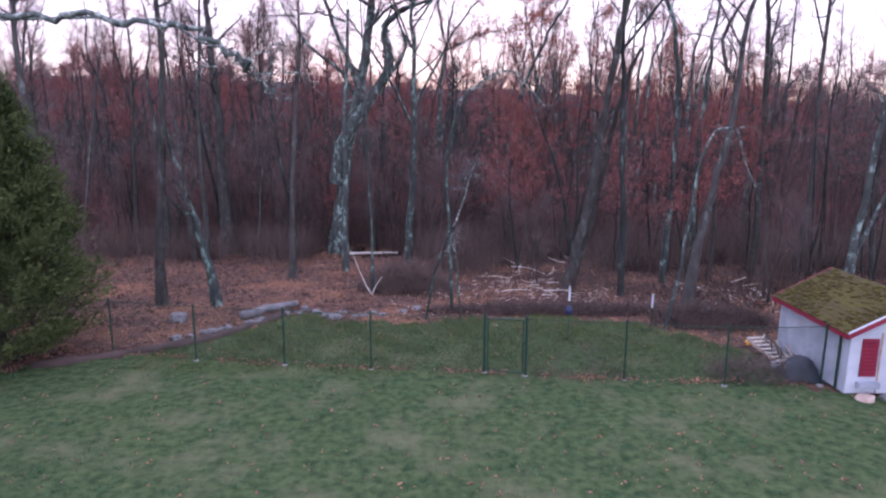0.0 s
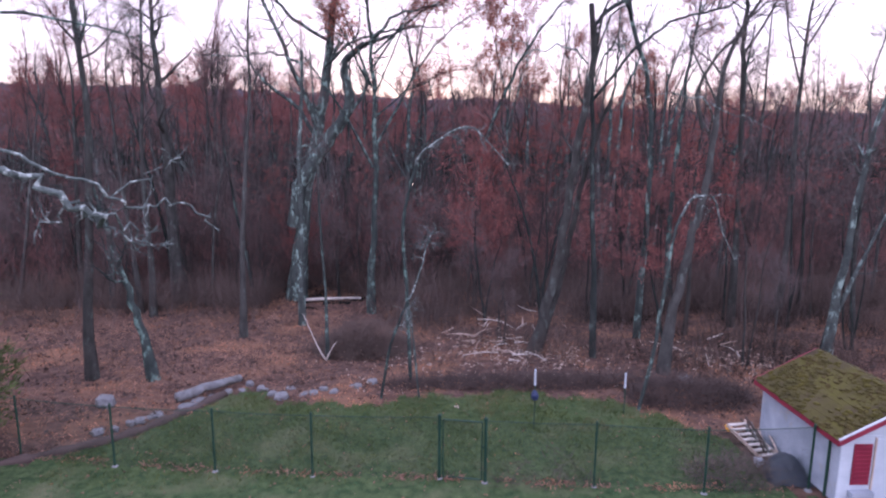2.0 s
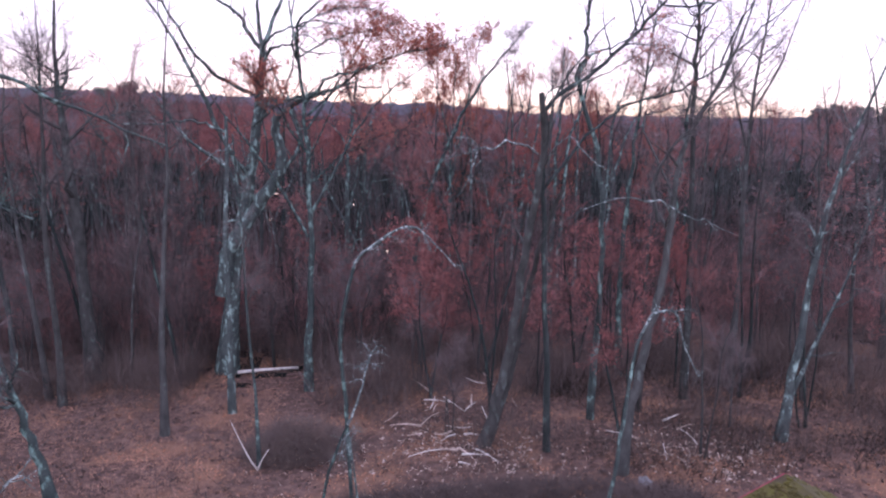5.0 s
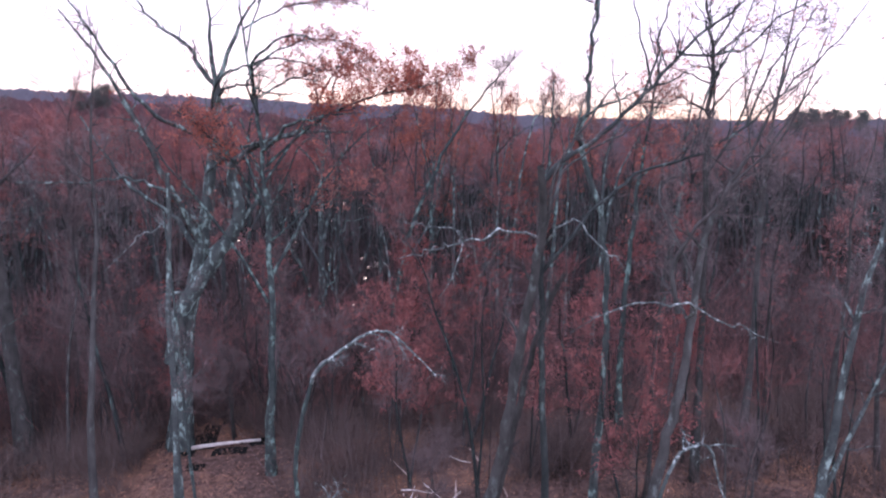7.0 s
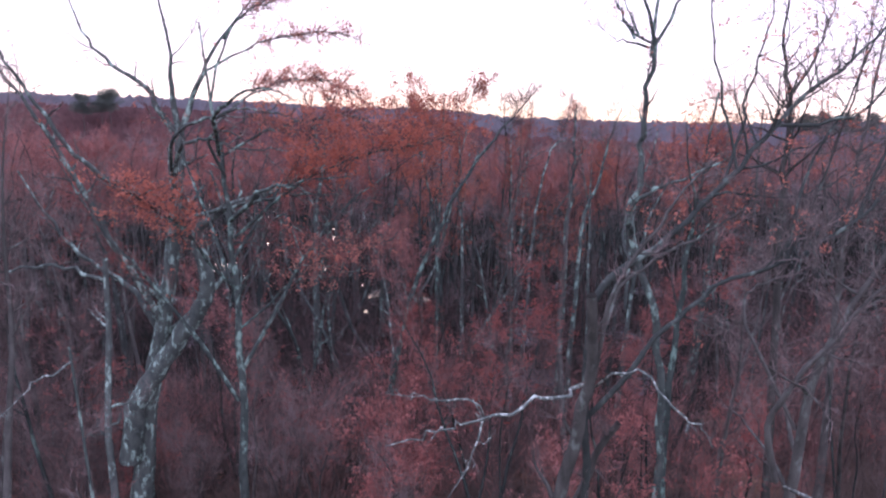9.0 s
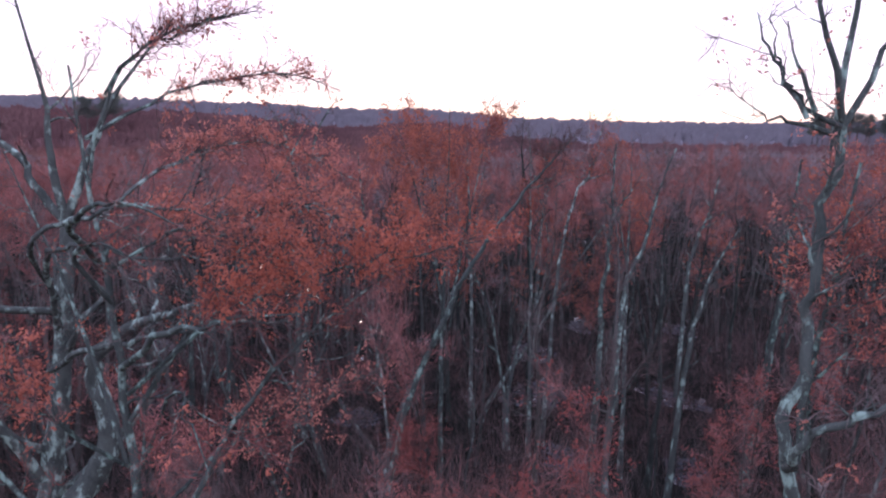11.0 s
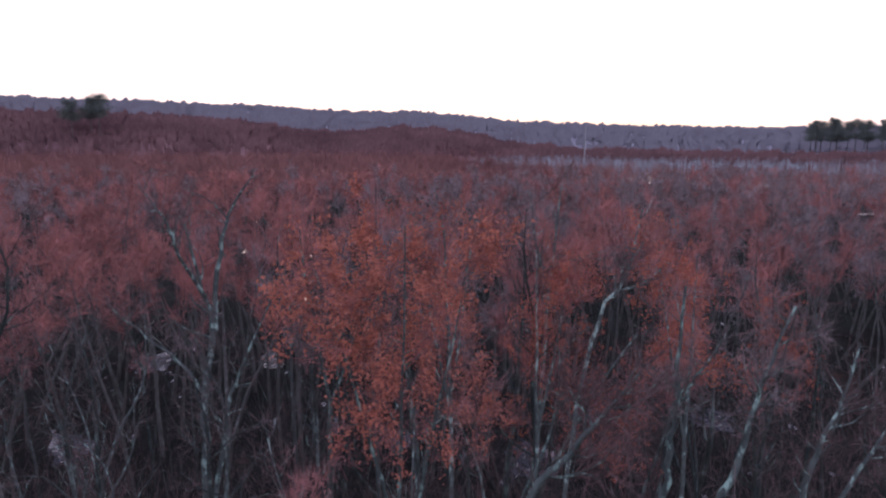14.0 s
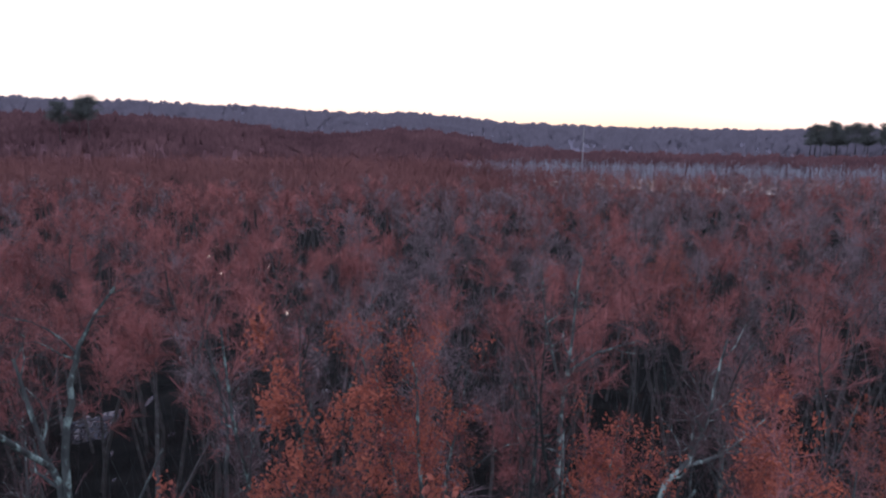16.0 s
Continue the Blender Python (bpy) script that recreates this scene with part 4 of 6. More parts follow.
shaped_tree("tree", "pale broken-topped trunk with one long side limb", 29,
            [([(-5.0, 33.0, -0.7), (-4.9, 33.0, 4.0), (-4.8, 33.0, 9.0), (-4.6, 33.0, 12.5)], 0.16, 0.09),
             ([(-4.7, 33.0, 11.9), (-5.6, 33.0, 12.3), (-6.5, 33.0, 12.3), (-7.9, 33.0, 12.1), (-9.5, 33.0, 12.2)], 0.07, 0.02)], 7, 1.8, 0.5, 300, LICHEN)
shaped_tree("tree", "slender pale tree with a hanging dead limb", 30,
            [([(-3.0, 27.4, -0.4), (-3.1, 27.3, 5.0), (-3.3, 27.1, 11.8)], 0.07, 0.03)], 7, 1.3, 0.4, 300, LICHEN,
            dead=[([(-3.3, 27.1, 11.5), (-3.9, 27.0, 11.2), (-4.2, 27.0, 10.9), (-4.9, 27.0, 10.2)], 0.035, 0.015)])
shaped_tree("tree", "bare tree with scattered red leaves beside the swamp", 28,
            [([(14.2, 35.5, -0.8), (14.0, 35.5, 5.0), (14.2, 35.4, 10.0), (14.6, 35.3, 14.0), (15.0, 35.2, 17.5)], 0.18, 0.04)],
            16, 2.8, 0.66, 1500, LICHEN, REDTWIG, 2600, (0.06, 0.11))


shaped_tree("tree", "upright swamp maple with tufts of clinging red leaves", 36,
            [([(10.7, 60.1, -1.1), (10.6, 60.0, 6.0), (10.5, 59.9, 12.0), (10.2, 59.8, 17.0), (10.0, 59.8, 18.6)], 0.15, 0.02),
             ([(10.6, 59.9, 11.0), (11.0, 59.4, 15.0), (11.4, 58.9, 18.2)], 0.08, 0.015),
             ([(10.5, 59.9, 10.0), (9.7, 60.3, 14.0), (9.0, 60.7, 18.6)], 0.07, 0.015)],
            12, 2.2, 0.68, 1000, LICHEN, REDTWIG, 2800, (0.07, 0.125), leaf=ORANGELEAF, plume=0.7, tuft=28)
shaped_tree("tree", "upright swamp maple with sparse red leaves", 37,
            [([(13.6, 57.0, -1.1), (13.5, 56.9, 7.0), (13.3, 56.7, 13.0), (13.1, 56.5, 17.6)], 0.14, 0.02),
             ([(13.4, 56.8, 10.0), (14.2, 56.9, 14.0), (14.7, 57.1, 17.5)], 0.07, 0.015)],
            11, 2.0, 0.66, 900, LICHEN, REDTWIG, 2300, (0.07, 0.125), leaf=ORANGELEAF, plume=0.7, tuft=28)
shaped_tree("tree", "upright swamp maple with sparse red leaves", 38,
            [([(18.0, 53.6, -1.1), (17.9, 53.6, 7.0), (17.7, 53.5, 14.0), (17.6, 53.3, 18.0)], 0.14, 0.02),
             ([(17.8, 53.5, 11.0), (16.8, 53.4, 15.0), (16.2, 53.3, 18.4)], 0.07, 0.015)],
            11, 2.0, 0.66, 900, LICHEN, REDTWIG, 2300, (0.07, 0.125), leaf=ORANGELEAF, plume=0.7, tuft=28)
shaped_tree("tree", "bare swamp tree with a wide crown of pale limbs", 39,
            [([(17.3, 69.7, -1.2), (17.8, 69.7, 8.0), (17.9, 69.7, 12.0), (18.2, 69.7, 15.0), (18.5, 69.7, 19.0)], 0.2, 0.04),
             ([(18.0, 69.7, 12.5), (17.0, 69.5, 15.5), (16.6, 69.4, 18.8)], 0.1, 0.02),
             ([(18.1, 69.7, 13.8), (19.6, 69.5, 14.8), (21.4, 69.4, 15.2)], 0.07, 0.02),
             ([(17.8, 69.7, 10.0), (15.6, 69.3, 11.0), (13.6, 69.0, 9.8)], 0.07, 0.02)], 14, 2.6, 0.55, 900, LICHEN, DARKTWIG)
shaped_tree("tree", "bare swamp tree forking into pale crooked limbs", 40,
            [([(14.9, 58.4, -1.2), (15.2, 58.3, 6.0), (15.6, 58.1, 11.5), (16.3, 58.0, 14.8), (17.0, 58.0, 15.7), (17.6, 58.0, 16.9), (17.9, 58.0, 19.0)], 0.14, 0.03),
             ([(16.9, 58.0, 15.6), (18.1, 58.0, 15.9), (19.2, 58.0, 16.8)], 0.07, 0.02)], 14, 2.4, 0.55, 900, LICHEN, DARKTWIG)
shaped_tree("tree", "pale swamp tree with a wide fork of bare limbs", 41,
            [([(5.0, 67.3, -1.2), (5.1, 67.3, 5.0), (5.1, 67.2, 8.0), (4.6, 67.4, 10.5), (4.0, 67.4, 14.0), (3.8, 67.4, 17.0)], 0.19, 0.04),
             ([(5.1, 67.2, 7.5), (6.4, 67.2, 10.6), (7.0, 67.2, 14.5)], 0.1, 0.02)], 13, 2.6, 0.5, 900, LICHEN, DARKTWIG)


def bent_sapling(label, pts, r0, r1, seed, twigs=60, mat=None):
    rng = np.random.default_rng(seed)
    p = smoothed(np.asarray(pts, float), 2)
    o = p[0].copy()
    p = p - o
    p[1:-1] += rng.normal(0, 0.02, p[1:-1].shape)
    fine = Geo()
    rad = np.linspace(r0, r1, len(p))
    small = fork(rng, fine, [(p, rad)], 9, 0.9, 0.45, -0.12, 0.2, 4, 5)
    spray(rng, fine, small, twigs, (0.15, 0.5), 0.012, 0.2, -0.3)
    e = empty("dead_sapling", o)
    k = len(p) * 2 // 5
    low, high = Geo(), Geo()
    tube(low, p[:k + 1], rad[:k + 1], 6, False)
    tube(high, p[k:], rad[k:], 6, False)
    piece("trunk", low, LICHEN, e, smooth=True)
    piece("bent_top", high, mat or DEADLICHEN, e, "pale lichen-crusted bent stem", smooth=True)
    piece("crown", fine, mat or DEADLICHEN, e)
    return tagged(e, label, "dead tree")


bent_sapling("dead lichen-crusted sapling bowed over into an arch", [(0.4, 24.5, -0.3), (0.3, 24.5, 3.0), (0.1, 24.5, 5.7), (0.4, 24.5, 7.0), (0.7, 24.5, 8.1), (1.3, 24.5, 8.5), (2.0, 24.5, 9.0), (2.6, 24.5, 9.0), (3.1, 24.5, 8.5), (3.8, 24.5, 7.7)], 0.075, 0.02, 31, 120)
bent_sapling("dead pale sapling bent over in a hook", [(7.8, 21.6, 0.0), (8.1, 21.4, 2.1), (8.3, 21.3, 4.8), (8.6, 21.3, 6.7), (9.3, 21.3, 7.1), (9.7, 21.3, 6.8), (9.9, 21.3, 5.9), (10.4, 21.3, 5.0)], 0.06, 0.015, 32, 60)
bent_sapling("pale barkless snag leaning in the brush", [(-0.6, 22.9, -0.1), (-0.3, 22.7, 1.8), (0.2, 22.6, 3.2), (0.6, 22.6, 4.0), (0.9, 22.6, 5.1), (1.2, 22.6, 5.9), (1.5, 22.7, 5.7)], 0.05, 0.015, 33, 90)
bent_sapling("pale forked snag fallen among brush", [(0.7, 22.8, -0.1), (0.5, 22.7, 2.0), (0.4, 22.6, 3.5), (0.1, 22.5, 2.4)], 0.04, 0.012, 34, 60)


# overhanging limb of a yard tree whose trunk stands beside the lawn
shaped_tree("yard_tree", "lichen-crusted yard tree reaching long limbs over the lawn", 35,
            [([(-9.6, 11.5, 0.0), (-9.5, 11.5, 3.0), (-9.3, 11.4, 6.5), (-9.0, 11.3, 10.0), (-9.0, 11.3, 13.5)], 0.24, 0.07),
             ([(-9.0, 11.3, 11.0), (-7.2, 13.5, 12.6), (-5.5, 15.6, 12.9), (-4.5, 16.0, 12.6), (-3.5, 16.2, 12.1), (-2.4, 16.4, 11.6)], 0.07, 0.015),
             ([(-9.0, 11.3, 10.0), (-7.0, 14.0, 10.9), (-5.6, 15.8, 10.9), (-4.6, 16.3, 10.4)], 0.05, 0.012)],
            14, 1.2, 0.4, 500, LICHEN, LICHEN, width=0.009,
            dead=[([(-9.2, 11.3, 8.3), (-7.6, 10.3, 8.6), (-6.2, 9.6, 8.5), (-5.1, 9.5, 8.5), (-4.4, 9.5, 8.42), (-3.85, 9.5, 8.4), (-3.47, 9.45, 8.28), (-3.02, 9.4, 8.1), (-2.88, 9.55, 7.92), (-2.93, 9.6, 7.79)], 0.075, 0.06),
                  ([(-2.93, 9.6, 7.8), (-2.75, 9.7, 7.72), (-2.57, 9.9, 7.52)], 0.024, 0.012),
                  ([(-2.92, 9.6, 7.92), (-2.86, 10.0, 7.78), (-2.8, 10.2, 7.63), (-2.68, 10.3, 7.4), (-2.42, 10.4, 7.46)], 0.026, 0.012),
                  ([(-3.02, 9.4, 8.1), (-3.33, 9.5, 7.95), (-3.52, 9.5, 7.79)], 0.026, 0.014),
                  ([(-6.4, 9.7, 8.5), (-4.5, 10.5, 8.57), (-3.77, 10.5, 8.33), (-3.27, 10.7, 7.99), (-2.95, 11.0, 7.85), (-2.7, 11.0, 7.93), (-2.3, 11.0, 7.8), (-2.08, 11.0, 7.66), (-2.05, 11.0, 7.52)], 0.04, 0.014),
                  ([(-3.3, 10.7, 8.0), (-3.0, 11.0, 8.25), (-2.75, 11.1, 8.35), (-2.55, 11.2, 8.5)], 0.022, 0.01)])


# ---- the wood ----
CAMX = lambda y: np.interp(y, [4, 13, 21, 44], [0.7, 2.0, 3.2, 8.4])
CAMZ = lambda y: np.interp(y, [4, 13, 21, 44], [11, 15.6, 17.8, 24])
BARE = [tree_meshes(100 + i, h, r, l, 1000, 0.6, rc, lo, SWAMPBARK if i % 2 else BARK, REDTWIG if i in (1, 4, 6) else TWIG)
        for i, (h, r, l, rc, lo) in enumerate([(17.5, 0.15, 13, 3.2, 0.45), (16.0, 0.14, 11, 2.6, 0.5), (18.5, 0.2, 15, 3.3, 0.45), (15.0, 0.11, 9, 2.2, 0.5),
                                               (17.0, 0.15, 12, 3.0, 0.4), (13.5, 0.10, 9, 2.2, 0.45), (16.5, 0.16, 12, 2.8, 0.5)])]
OPEN = [tree_meshes(110 + i, h, r, l, 430, 0.8, rc, lo, BARK, TWIG, spurs=3, width=0.011)
        for i, (h, r, l, rc, lo) in enumerate([(16.5, 0.13, 9, 2.8, 0.5), (18.0, 0.16, 10, 3.0, 0.55), (14.5, 0.10, 8, 2.2, 0.5), (17.0, 0.12, 9, 2.6, 0.5)])]
DEEP = [tree_meshes(200 + i, h, r, l, 180, 0.8, rc, lo, SWAMPBARK, DARKTWIG, spurs=3, width=0.011)
        for i, (h, r, l, rc, lo) in enumerate([(14.5, 0.12, 9, 2.8, 0.5), (15.5, 0.14, 10, 3.0, 0.55), (12.5, 0.10, 8, 2.2, 0.5), (11.0, 0.07, 6, 1.5, 0.5), (12.0, 0.065, 6, 1.5, 0.5)])]
SHRUB = [tree_meshes(150 + i, h, r, 11, 900, 1.4, 2.2, 0.25, BARK, TWIG, stems=s, spurs=3, sides=5)
         for i, (h, r, s) in enumerate([(5.5, 0.05, 3), (7.0, 0.06, 2), (4.5, 0.045, 3)])]
POLE = [tree_meshes(120 + i, h, r, 6, 240, 1.0, 1.5, 0.5, SWAMPBARK if i % 2 else BARK, TWIG if i % 2 else REDTWIG, stems=s, spurs=3, sides=5)
        for i, (h, r, s) in enumerate([(10.5, 0.07, 1), (12.0, 0.075, 2), (8.5, 0.05, 2), (11.0, 0.065, 3)])]
MAPLE = [tree_meshes(130 + i, h, r, 12, 1100, 1.2, 2.6, 0.35, SWAMPBARK if i % 2 else BARK, REDTWIG if i % 2 else TWIG, 800, (0.05, 0.10), stems=s, spurs=3, sides=5, leaf=BUD)
         for i, (h, r, s) in enumerate([(8.5, 0.075, 1), (10.0, 0.085, 2), (7.0, 0.06, 2), (9.5, 0.08, 1)])]
REDMAPLE = [tree_meshes(180 + i, h, r, 11, 900, 1.4, 2.7, 0.4, SWAMPBARK, REDTWIG, 1500, (0.07, 0.13), stems=s, spurs=3, sides=5, gnarl=0.1, wide=1.0, leaf=BUD)
            for i, (h, r, s) in enumerate([(9.5, 0.08, 1), (11.0, 0.09, 2), (8.0, 0.06, 2)])]
LEAFY = [tree_meshes(140 + i, h, r, 15, 1300, 0.8, 3.6, 0.6, SWAMPBARK, REDTWIG, 2600, (0.06, 0.12), wide=1.5, gnarl=0.09, leaf=ORANGELEAF) for i, (h, r) in enumerate([(10.5, 0.12), (12.0, 0.14)])]
PLUME = [tree_meshes(190 + i, h, 0.12, 13, 900, 1.0, 2.2, 0.66, SWAMPBARK, REDTWIG, n, (0.08, 0.15), wide=0.7, gnarl=0.08, sides=6, leaf=ORANGELEAF, plume=0.7, tuft=30) for i, (h, n) in enumerate([(19.0, 1700), (17.5, 1400)])]
CANOPY = [tree_meshes(160 + i, h, r, 12, 1350, 1.5, rc, 0.62, SWAMPBARK if i % 3 else BARK, REDTWIG if i not in (1, 3, 5) else DARKTWIG, 520, (0.045, 0.09), gnarl=0.10, stems=s, width=0.015, spurs=4, sides=5, leaf=BUD, wide=0.95)
          for i, (h, r, rc, s) in enumerate([(14.0, 0.12, 3.6, 1), (16.0, 0.14, 3.8, 1), (13.0, 0.10, 3.2, 2), (15.0, 0.12, 3.4, 2), (12.5, 0.10, 3.4, 1), (15.5, 0.13, 3.8, 1)])]
LIMBY = [tree_meshes(170 + i, h, r, 12, 320, 1.9, 3.2, 0.4, SWAMPBARK if i != 1 else LICHEN, DARKTWIG, gnarl=0.13, stems=s, width=0.012, spurs=4, sides=6, wide=0.9)
         for i, (h, r, s) in enumerate([(14.0, 0.14, 1), (12.0, 0.12, 2), (15.5, 0.15, 1)])]

HEROES = np.array([(-12.9, 38.7), (-9, 25), (-6.4, 39), (5.6, 28.3), (10, 25.2), (10.7, 30.2), (3.4, 43.2), (-0.2, 61.5), (11.6, 62), (14.6, 49.7), (14.5, 48), (18, 48.5), (24.6, 52), (24.2, 46), (17.5, 27), (7.4, 58.4), (7.9, 27.4), (16, 32), (19.5, 34), (-1.8, 35.6), (8.3, 52), (14.2, 35.5), (10.7, 60.1), (13.6, 57.0), (18.0, 53.6), (17.3, 69.7), (14.9, 58.4), (5.0, 67.3), (-5.0, 33.0), (-3.0, 27.4)])


def scatter(seed, y0, y1, gap, tries, spread=1.0):
    """Spots in the view's wedge, no two nearer than gap."""
    r = np.random.default_rng(seed)
    cells, out = {}, []
    for _ in range(tries):
        y = math.sqrt(r.uniform(y0 * y0, y1 * y1))
        x = r.uniform(-0.62 * y - 4, 1.02 * y + 6)
        if y < y0 or np.min(np.hypot(HEROES[:, 0] - x, HEROES[:, 1] - y)) < 1.1:
            continue
        if any(math.hypot((x - px) / (rx + 0.5), (y - py) / (ry + 0.8)) < 1 for px, py, rx, ry in POOLS + OUTER):
            continue
        c = (int(x // gap), int(y // gap))
        if all(math.hypot(x - a, y - b) >= gap for i in (-1, 0, 1) for j in (-1, 0, 1) for a, b in cells.get((c[0] + i, c[1] + j), ())):
            cells.setdefault(c, []).append((x, y))
            out.append((x, y))
    return out


rng = np.random.default_rng(9)
WORD = {id(PLUME): "slim swamp maple with plumes of withered orange-red leaves", id(REDMAPLE): "young tree speckled with small withered red leaves", id(CANOPY): "low-crowned swamp maple with a round haze of red twigs", id(LIMBY): "crooked bare tree with pale lichen-covered limbs", id(SHRUB): "many-stemmed leafless shrub with purple-brown twigs", id(DEEP): "dark wet-barked swamp tree with few bare twigs", id(OPEN): "tall bare dark-barked tree with a thin open crown", id(BARE): "bare grey tree with fine red-brown twigs", id(POLE): "slender bare pole-thin tree in the thicket", id(LEAFY): "bare-stemmed tree with clinging withered red leaves", id(MAPLE): "low young tree with a haze of red buds and twigs"}


def plant(kind, x, y, scale=1.0, group="trees of the wood"):
    m = kind[rng.integers(len(kind))]
    top = m[0].vertices and max(v.co.z for v in m[0].vertices) or 15
    room = CAMZ(y) - 3.0 - 0.25 * abs(x - CAMX(y))
    if 29 < y < 56 and 5 <= abs(x - CAMX(y)) < 12 and top * scale > CAMZ(y) - 4.5:
        scale = (CAMZ(y) - 4.5) / top
    if y < 56 and abs(x - CAMX(y)) < 5 and top * scale > room:
        scale = max(0.45, room / top)
    return tagged(stand_tree(m, x, y, rng.uniform(0, 6.28), scale), WORD[id(kind)], "tree", group)


for x, y in scatter(1, 25, 74, 2.9, 7000):
    u = rng.random()
    if y < 29 and -2 < x < 9.5 and rng.random() > 0.5:
        continue
    if y > 44 and x > -6 and rng.random() < 0.5 or -7 < x < 2 and y < 36:
        continue
    if y > 44:
        tall = BARE if x < -6 and y < 56 else DEEP
        kind = BARE if x < -6 and y < 62 and u < 0.42 else LIMBY if u < 0.5 else (CANOPY if u < (0.53 if y < 68 else 0.58) else (tall if u < (0.84 if x < -6 else 0.78) else (DEEP if u < 0.98 else LEAFY)))
    elif x < -5 and y < 38 and u > 0.3:
        continue
    elif x < -6:
        kind = OPEN if u < 0.36 else (SHRUB if u < 0.62 else (MAPLE if u < 0.82 else BARE))
    elif x > 10:
        kind = OPEN if u < 0.2 else (SHRUB if u < 0.34 else (REDMAPLE if u < (0.48 if y < 33 else 0.74) else (MAPLE if u < 0.86 else POLE)))
    else:
        kind = MAPLE if u < 0.42 else (REDMAPLE if u < (0.74 if x > 4 and y > 31 else 0.53) else (SHRUB if u < 0.86 else POLE))
    plant(kind, x, y, rng.uniform(0.85, 1.12) * (1.0 if y < 47 or x < -6 else (1.12 if kind is CANOPY else 1.22)))
for x, y in ((-13, 35), (-16, 37), (-8.5, 38), (-19, 40), (-11, 42), (-22, 44), (-26, 40), (-18, 49), (-24, 50), (-29, 46), (-20, 54), (-27, 57), (-15, 57), (-32, 52), (-23, 62)):
    plant(BARE if y > 33 else OPEN, x, y, 1.05)
for i in range(16):
    plant(SHRUB, -25 + 1.9 * i + rng.normal(0, 0.6), 40.5 + rng.normal(0, 1.6), 1.2)
for x, y in ((21.5, 57.0), (9.0, 63.5), (19.2, 60.5), (10.2, 56.2), (24.0, 62.5)):
    plant(PLUME, x, y, 0.95)
for x, y in ((44, 154), (48, 158), (52, 150), (40, 148), (36, 104), (41, 101), (45, 106), (33, 110), (38, 97), (15.3, 64.0), (18.2, 63.0), (7.7, 71.0), (9.8, 70.2), (28.0, 66.5)):
    plant(LEAFY, x, y, 1.1)


def thicket(name, label, seed, y0, y1, gap, tries, mats, sprays, width, tall, red, bare=1.0):
    """A stand of trees too far off to count: stems, limbs and twigs in one sheet of geometry for each bark and twig colour."""
    r = np.random.default_rng(seed)
    wood, fine = Geo(), [Geo(), Geo()]
    for x, y in scatter(seed, y0, y1, gap, tries):
        h = r.uniform(*tall)
        z = float(land(x, y)) - 0.2
        line = wander(r, (x, y, z), (r.normal(0, 0.12), r.normal(0, 0.12), 1), h, 5, 0.13, 0.05)
        rad = np.array([0.15, 0.12, 0.10, 0.06, 0.02]) * r.uniform(0.8, 1.3)
        tube(wood, line, rad, 4, False)
        limbs = fork(r, wood, [(line, rad)], 8, 3.9, 0.6, 0.16, 0.24, 3, 4, 1.1)
        ruddy = r.random() < (red if x + 1 < 0.13 * (y - 44) else red * 0.45)
        spray(r, fine[int(ruddy)], limbs + [(line[3:], rad[3:])], sprays if ruddy else int(sprays * bare), (0.5, 1.7), width)
    tagged(piece(name, wood, mats[0]), label, "woods", kind="stuff")
    for k in (0, 1):
        tagged(piece(name + "_twigs", fine[k], mats[1 + k]), label + ", its fine twigs", "woods", kind="stuff")


thicket("near_woods", "bare grey stems of a dense swamp wood", 2, 73, 122, 3.2, 6000, (BARK, GREYTWIG, SWAMPTWIG), 430, 0.034, (12, 18.0), 0.8, 0.6)
thicket("middle_woods", "bare stems of the wood farther out in the swamp", 3, 120, 215, 5.2, 4000, (BARK, GREYTWIG, SWAMPTWIG), 180, 0.085, (11.5, 16.5), 0.7)


def far_wood(name, label, seed, n, y0, y1, mat, tall, tuft):
    """Distant woods: many stems and sprays of twigs, too many to count."""
    r = np.random.default_rng(seed)
    y = np.sqrt(r.uniform(y0 * y0, y1 * y1, n))
    x = r.uniform(-0.75, 1.15, n) * y
    ok = (np.hypot((x - MARSH[0]) / (MARSH[2] + 10), (y - MARSH[1]) / (MARSH[3] + 10)) > 1) & (np.hypot((x - 12) / 6, (y - 236) / 9) > 1)
    x, y = x[ok], y[ok]
    n = len(x)
    z = land(x, y)
    h = r.uniform(*tall, n)
    k = 7
    p = np.stack([x, y, z + h * 0.62], -1)
    w = (y / 600)[:, None]
    g = Geo()
    s = np.stack([np.full(n, 0.12), 0 * x, 0 * x], -1) * (1 + w)
    top = np.stack([x + r.normal(0, 0.6, n), y, z + h], -1)
    g.add(np.stack([np.stack([x, y, z - 0.3], -1) - s, np.stack([x, y, z - 0.3], -1) + s, top], 1).reshape(-1, 3), np.arange(3 * n).reshape(-1, 3))
    for _ in range(tuft):
        c = p + np.stack([r.normal(0, 1.3, n), r.normal(0, 1.3, n), r.uniform(-0.25, 0.36, n) * h], -1)
        d = unit(np.stack([r.normal(0, 0.6, n), r.normal(0, 0.4, n), np.ones(n)], -1)) * r.uniform(0.9, 2.4, n)[:, None] * (1 + 0.5 * w)
        q = np.stack([np.full(n, 0.05), 0 * x, 0 * x], -1) * (1 + 2.5 * w)
        g.add(np.stack([c - q, c + q, c + d], 1).reshape(-1, 3), np.arange(3 * n).reshape(-1, 3))
    return tagged(piece(name, g, mat), label, "woods", kind="stuff")


far_wood("far_woods", "bare red-brown woods stretching away over the swamp", 41, 6000, 205, 520, FARWOOD, (7.5, 12), 26)
far_wood("far_woods", "hazy bare woods at the foot of the hills", 42, 6000, 500, 1150, FARWOOD, (7, 13), 12)


